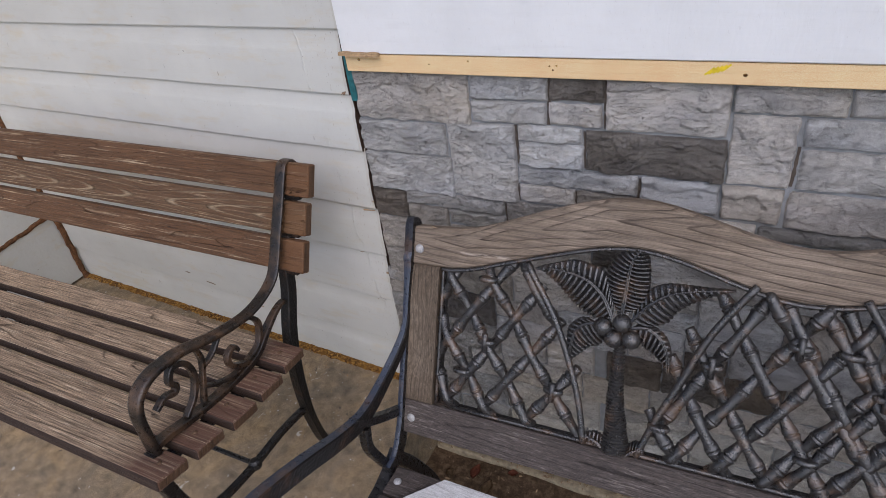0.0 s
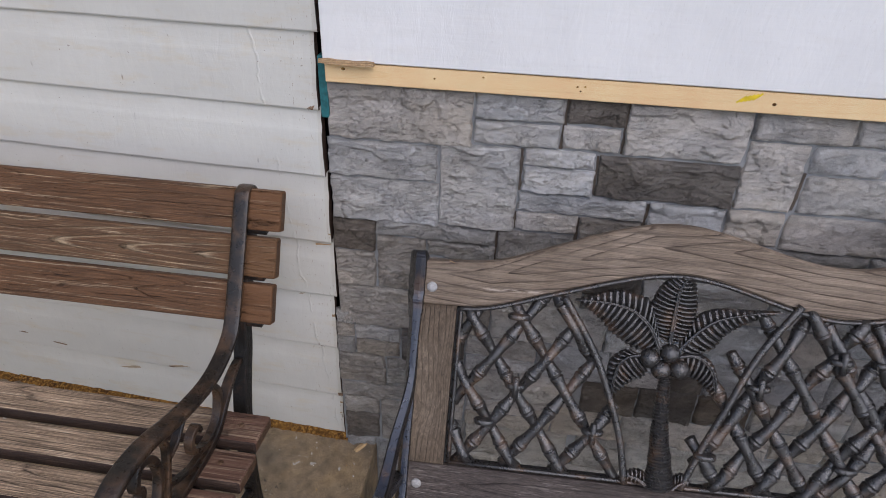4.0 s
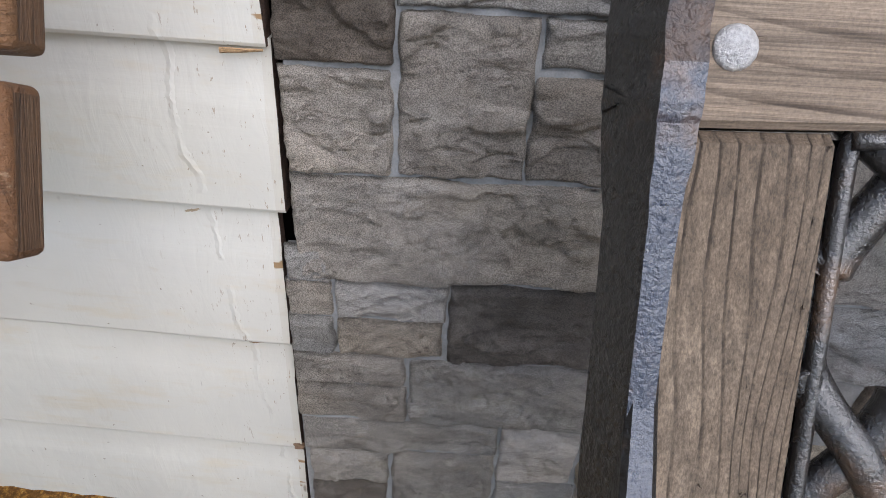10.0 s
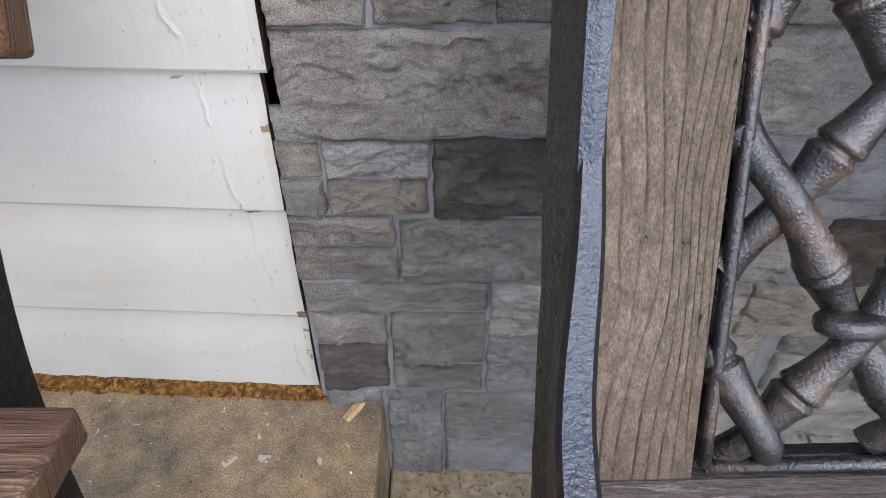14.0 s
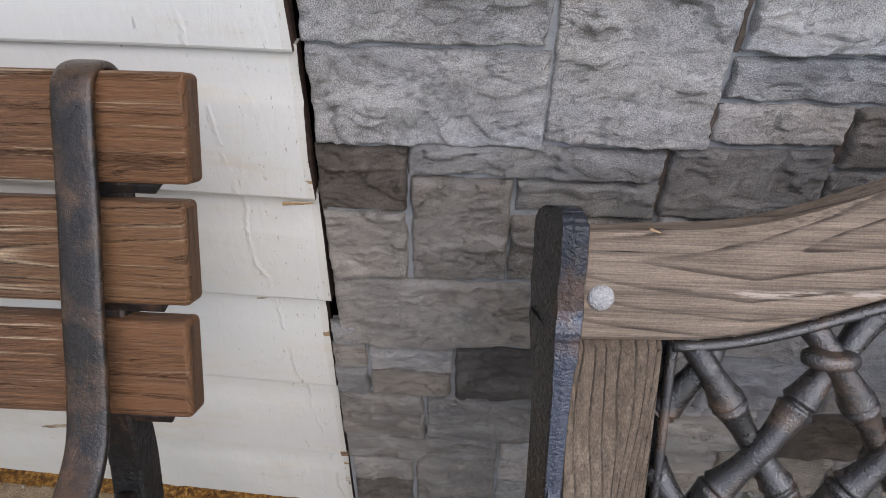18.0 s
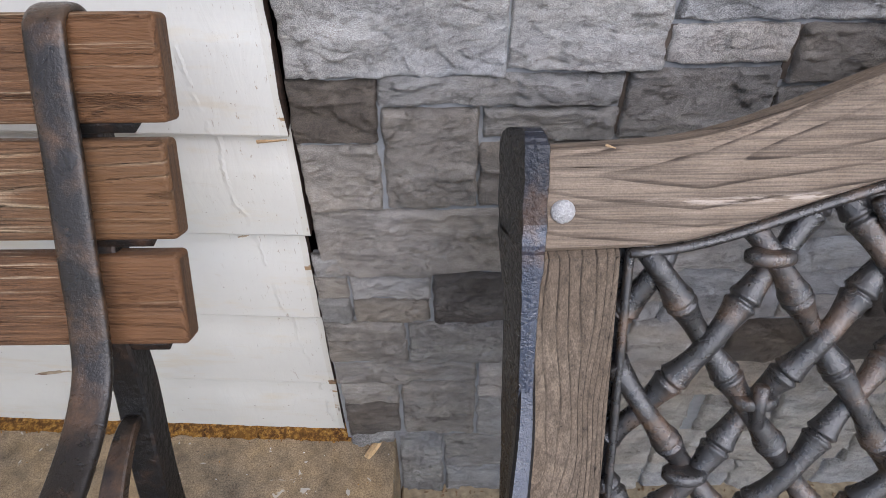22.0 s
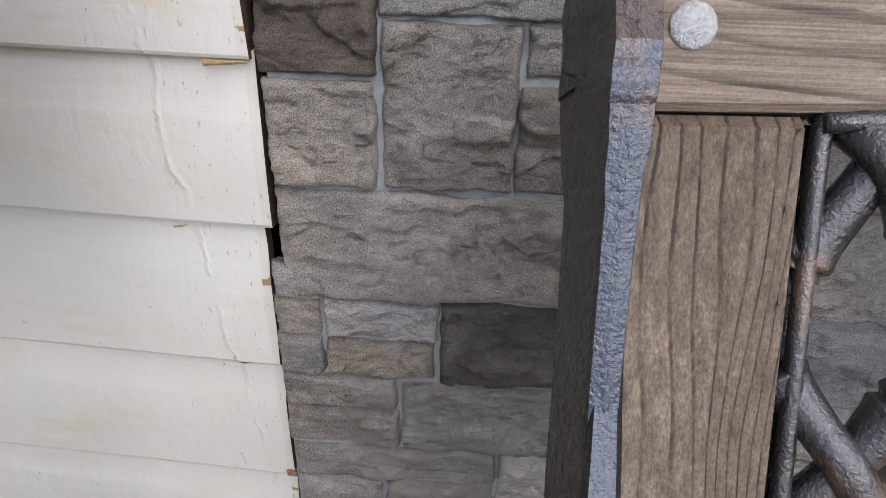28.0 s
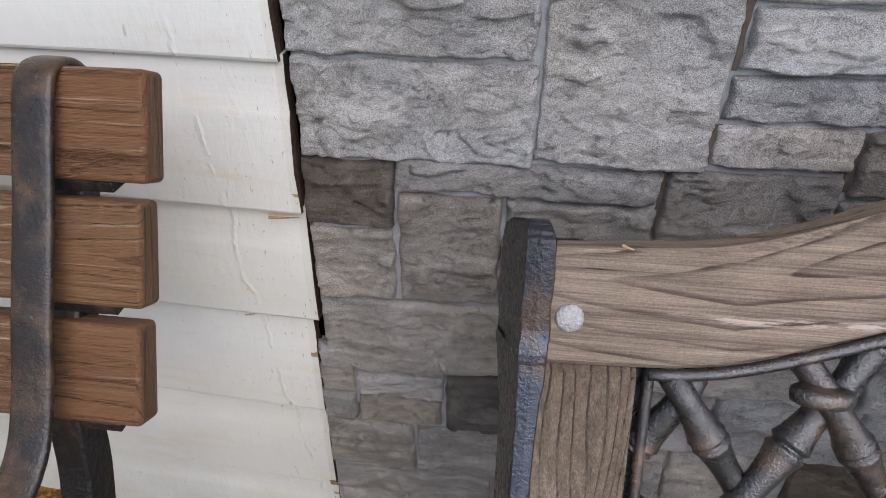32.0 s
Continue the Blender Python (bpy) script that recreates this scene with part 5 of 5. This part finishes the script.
def palm_side(u, mirrored):
    """Cast end frame of the palm bench: ribbed post, arm, braces, legs."""
    s = -1 if mirrored else 1
    bm = bmesh.new()
    # post: a splayed outer face and a narrow front flange
    pts = [(0.0605, 0.0), (0.0600, 0.0), (0.0585, 0.0), (0.054, 0.0), (0.046, 0.0), (0.02, 0.0), (-0.012, 0.0), (-0.022, 0.002), (-0.034, 0.0), (-0.10, 0.0), (-0.20, 0.0), (-0.30, 0.002), (-0.38, 0.004), (-0.445, 0.02), (-0.47, 0.05)]
    line = smooth_line([back(u, v, w) for v, w in pts], 5)
    last = len(line) - 1

    def sec(t):
        v = spline(tuple((k / (len(pts) - 1), p[0]) for k, p in enumerate(pts)), t)
        head = 1.0 if v > -0.022 else max(0.0, 1 + (v + 0.022) / 0.05)
        slim = min(1.0, max(0.0, (-0.03 - v) / 0.08))
        wob = 0.0011 * noise.noise(Vector((v * 60, u, 0)))
        bl, fl, fr = 0.0135 + 0.0045 * head - 0.0015 * slim + wob, 0.0025 + 0.0015 * head + wob, -0.0125 - 0.0015 * head + 0.0025 * slim + wob
        wf = 0.010 + 0.002 * head
        k = math.sqrt(max(0.05, 1 - (max(0.0, v - 0.044) / 0.0168) ** 2))
        m = -0.006
        pts2 = [(-0.022, bl), (-0.019, bl + 0.001), (wf - 0.002, fl + 0.0012), (wf, fl), (wf + 0.001, (fl + fr) / 2), (wf, fr + 0.001), (wf - 0.003, fr), (-0.022, fr)]
        return [(m + (a - m) * k, s * b * (0.55 + 0.45 * k)) for a, b in pts2]

    sweep(bm, line, sec, (0, -math.cos(TH), math.sin(TH)))
    bm.faces.ensure_lookup_table()
    # front flange below the head gets the paint with sky blue mixed in
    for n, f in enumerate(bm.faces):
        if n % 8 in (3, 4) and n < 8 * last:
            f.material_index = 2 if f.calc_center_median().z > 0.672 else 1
    part("post", bm, [IRON, IRON_SKY_TINT, IRON_HEAD], palm_bench, "glossy black cast iron post with rust specks", False)
    xx = 0.258 + u

    def yz(pts):
        return [Vector((xx + s * spline(((-0.9, -0.012), (-0.40, -0.011), (-0.27, 0.004), (0.0, 0.004)), y), y, z)) for y, z in pts]

    bm = bmesh.new()
    arm = [(-0.246, 0.590), (-0.268, 0.545), (-0.298, 0.505), (-0.368, 0.456), (-0.456, 0.435), (-0.540, 0.458), (-0.63, 0.498), (-0.73, 0.535), (-0.80, 0.545), (-0.85, 0.520), (-0.86, 0.46), (-0.83, 0.40), (-0.80, 0.28), (-0.79, 0.10), (-0.82, -0.10), (-0.86, -0.17)]
    sweep(bm, smooth_line(yz(arm), 5), lambda t: flat(0.0058 + 0.006 * min(1, t * 2.5), 0.006 + 0.011 * math.sin(min(1, t * 3) * math.pi * 0.5), 0.0025), (1, 0, 0))
    bm.normal_update()
    # stripe along the arm with the sky's reflection tinted into its paint
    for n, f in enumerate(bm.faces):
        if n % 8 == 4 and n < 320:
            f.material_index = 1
    part("arm", bm, [IRON_RUSTY, IRON_SKY_TINT], palm_bench, "black iron armrest curving down to the front leg")
    bm = bmesh.new()
    sweep(bm, smooth_line(yz([(-0.352, 0.345), (-0.40, 0.375), (-0.45, 0.415), (-0.49, 0.452)]), 4), flat(0.010, 0.009), (1, 0, 0))
    sweep(bm, smooth_line(yz([(-0.462, 0.41), (-0.468, 0.36), (-0.448, 0.30), (-0.425, 0.245)]), 4), flat(0.010, 0.009), (1, 0, 0))
    part("brace", bm, IRON, palm_bench)
    bm = bmesh.new()
    sweep(bm, smooth_line(yz([(-0.40, 0.25), (-0.36, 0.18), (-0.31, 0.06), (-0.27, -0.10), (-0.23, -0.17)]), 4), flat(0.016, 0.014), (1, 0, 0))
    part("rear_leg", bm, IRON, palm_bench)
    bm = bmesh.new()
    sweep(bm, smooth_line(yz([(-0.40, 0.245), (-0.47, 0.218), (-0.60, 0.215), (-0.72, 0.235), (-0.805, 0.25)]), 4), flat(0.014, 0.010), (1, 0, 0))
    part("seat_bearer", bm, IRON, palm_bench)


palm_side(-0.026, False)
palm_side(2 * MID + 0.026, True)
for k in range(5):
    y = -0.456 - 0.075 * k
    bm = bmesh.new()
    box(bm, 0.245, 0.258 + 2 * MID + 0.012, y - 0.034, y + 0.034, 0.232 + 0.003 * k, 0.255 + 0.003 * k, 0.003, 2)
    part("seat_slat", bm, OAK_DARK, palm_bench)


def dome_bolt(c, normal, r):
    bm = bmesh.new()
    n = Vector(normal).normalized()
    q = n.to_track_quat("Z", "Y").to_matrix().to_4x4()
    bmesh.ops.create_uvsphere(bm, u_segments=16, v_segments=10, radius=r, matrix=Matrix.Translation(c) @ q @ Matrix.Diagonal((1, 1, 0.42, 1)))
    part("bolt_head", bm, ZINC, palm_bench, "bright zinc carriage bolt head", True)


NF = (0, -math.cos(TH), math.sin(TH))
for u, v in ((0.0, 0.0), (0.0, -0.365), (2 * MID, 0.0), (2 * MID, -0.365)):
    dome_bolt(back(u, v, FRONT), NF, 0.0092)
dome_bolt(Vector((0.264, -0.458, 0.256)), (0, 0, 1), 0.0085)

# ---- loose things ----
bm = bmesh.new()
box(bm, 0.36, 0.95, -0.60, -0.426, 0.2575, 0.270, 0.002)
for v in bm.verts:
    v.co.x += 0.9 * (v.co.y + 0.426) if v.co.x < 0.6 else 0
tagged(part("loose_board", bm, BLEACHED), "pale grey bleached board lying on the palm bench seat", "board")


def shard(name, at, length, width, turn, mat, label, category, tilt=0.0):
    bm = bmesh.new()
    rnd = random.Random(name + str(at))
    n = 7
    rings = []
    for k in range(n):
        t = k / (n - 1)
        w = width * (0.35 + 0.65 * math.sin(math.pi * (0.15 + 0.7 * t))) * rnd.uniform(0.8, 1.1)
        h = width * 0.4 * rnd.uniform(0.7, 1.1)
        rings.append([bm.verts.new(((t - 0.5) * length, a * w / 2, b * h)) for a, b in ((-1, 0), (-0.5, 1), (0.6, 0.9), (1, 0))])
    for r, q in zip(rings, rings[1:]):
        for k in range(4):
            bm.faces.new((r[k], r[(k + 1) % 4], q[(k + 1) % 4], q[k]))
    bm.faces.new(rings[0])
    bm.faces.new(rings[-1][::-1])
    ob = part(name, bm, mat)
    ob.matrix_world = pose(*at, tilt, 0, turn)
    return tagged(ob, label, category)


shard("wood_chip", (0.050, -0.016, 0.0005), 0.04, 0.015, 58, CHIP, "pale split wood chip on the concrete slab", "wood chip")
shard("wood_splinter", (0.071, -0.030, 0.9955), 0.1, 0.019, -3, SPLINTER, "broken raw wood splinter above the pine batten", "splinter")


def sliver(at, length, r, yaw, lean, mat, name, label, category):
    bm = bmesh.new()
    pts = [Vector((length * (k / 5 - 0.5), 0, 0.06 * r * math.sin(k * 1.7))) for k in range(6)]
    sweep(bm, pts, lambda t: oval(r * (1.1 - 0.7 * t), r * 0.6 * (1.1 - 0.6 * t), 6), (0, 0, 1))
    ob = part(name, bm, mat)
    ob.matrix_world = pose(*at, 0, lean, yaw)
    return tagged(ob, label, category)


sliver((-0.008, -0.0045, 0.6035), 0.032, 0.0022, 2, -2, SPLINTER, "wood_sliver", "orange wood sliver poking from the siding edge", "splinter")
sliver((0.289, -0.198, 0.7205), 0.009, 0.001, 12, 26, SPLINTER, "wood_sliver", "orange wood sliver stuck on the oak rail", "splinter")
# knots and crayon on the pine batten
for k, (x, z) in enumerate(((0.062, 0.984), (0.225, 0.978), (0.31, 0.986), (0.47, 0.981), (0.476, 0.974), (0.483, 0.982), (0.79, 0.975), (1.02, 0.980))):
    bm = bmesh.new()
    bmesh.ops.create_uvsphere(bm, u_segments=8, v_segments=5, radius=1.0, matrix=Matrix.Translation((x, -0.0198, z)) @ Matrix.Diagonal((0.0042 if k in (0, 6) else 0.0022, 0.0006, 0.0030 if k in (0, 6) else 0.0018, 1)))
    part("knot", bm, RUST, strip, "small dark knot", True)
bm = bmesh.new()
for k in range(5):
    a = Vector((0.730 + 0.006 * k, -0.0202, 0.974 + 0.0015 * k))
    sweep(bm, [a, a + Vector((0.010, 0, 0.008)), a + Vector((0.014, 0, 0.012))], oval(0.0016, 0.0006, 6), (0, 0, 1))
part("crayon_mark", bm, YELLOW_CHALK, strip, "yellow crayon mark")

# leaf litter and crumbs on the soil behind the palm bench
rnd = random.Random(21)


def curled_leaf(at, size, turn, mat, label):
    bm = bmesh.new()
    rows = []
    for i in range(6):
        t = i / 5
        w = size * 0.34 * math.sin(math.pi * (0.08 + 0.9 * t))
        rows.append([bm.verts.new(((t - 0.5) * size, v * w, 0.12 * size * v * v + 0.06 * size * math.sin(5 * t + v) + 0.004)) for v in (-1, -0.5, 0, 0.5, 1)])
    for r, q in zip(rows, rows[1:]):
        for k in range(4):
            bm.faces.new((r[k], r[k + 1], q[k + 1], q[k]))
    bmesh.ops.solidify(bm, geom=bm.faces[:], thickness=0.0006)
    ob = part("dead_leaf", bm, mat, None, "", True)
    ob.matrix_world = pose(*at, rnd.uniform(-12, 12), rnd.uniform(-12, 12), turn)
    tagged(ob, label, "leaf", "dead leaves on the soil")


for x, y, size, red in ((0.36, -0.20, 0.075, True), (0.44, -0.23, 0.06, True), (0.50, -0.15, 0.055, False), (0.29, -0.14, 0.05, False), (0.62, -0.22, 0.06, True), (0.24, -0.10, 0.045, True), (0.78, -0.17, 0.05, False), (0.33, -0.28, 0.05, False), (0.56, -0.28, 0.06, True), (0.17, -0.13, 0.035, False), (0.70, -0.30, 0.05, False), (0.34, -0.07, 0.03, True)):
    curled_leaf((x, y, ground_h(x, y) + 0.004), size, rnd.uniform(0, 360), LEAF_RED if red else LEAF_TAN, "curled red-brown dead leaf on the soil" if red else "curled tan dead leaf on the soil")


def crumbs(name, count, region, size, mat, label, category, height, follow=lambda x: 0.0):
    bm = bmesh.new()
    for _ in range(count):
        x, y = rnd.uniform(region[0], region[1]), rnd.uniform(region[2], region[3])
        y += follow(x)
        r = rnd.uniform(0.4, 1.0) * size
        m = Matrix.Translation((x, y, height(x, y) + r * 0.25)) @ Euler([rnd.uniform(0, 6) for _ in range(3)]).to_matrix().to_4x4() @ Matrix.Diagonal((r * rnd.uniform(0.8, 2.6), r * 0.7, r * 0.35, 1))
        bmesh.ops.create_icosphere(bm, subdivisions=1, radius=1.0, matrix=m)
    tagged(part(name, bm, mat), label, category, "", "stuff")


crumbs("soil_litter", 420, (0.095, 1.6, -0.40, -0.05), 0.006, LEAF_TAN, "bits of dead leaf and bark on the soil", "litter", ground_h)
crumbs("pale_litter", 90, (0.095, 1.3, -0.40, -0.05), 0.005, CHIP, "pale wood crumbs on the soil", "litter", ground_h)
crumbs("ledge_litter", 260, (0.095, 1.2, -0.056, -0.006), 0.0045, LEAF_TAN, "brown leaf crumbs on the concrete footing", "litter", lambda x, y: -0.166)
crumbs("seam_crumbs", 300, (-0.9, 0.012, -0.032, -0.012), 0.0034, RUST, "orange rust crumbs along the foot of the siding", "rust crumbs", lambda x, y: 0.003, lambda x: siding_y(x, 0.0))
crumbs("slab_grit", 90, (-0.55, 0.08, -0.22, 0.02), 0.0018, RUST, "dark grit and rust crumbs on the slab", "grit", lambda x, y: 0.0)
crumbs("paint_flakes", 34, (-0.45, 0.08, -0.30, -0.01), 0.0022, BOARD_PAINT, "white paint flakes on the slab", "paint flakes", lambda x, y: 0.0)
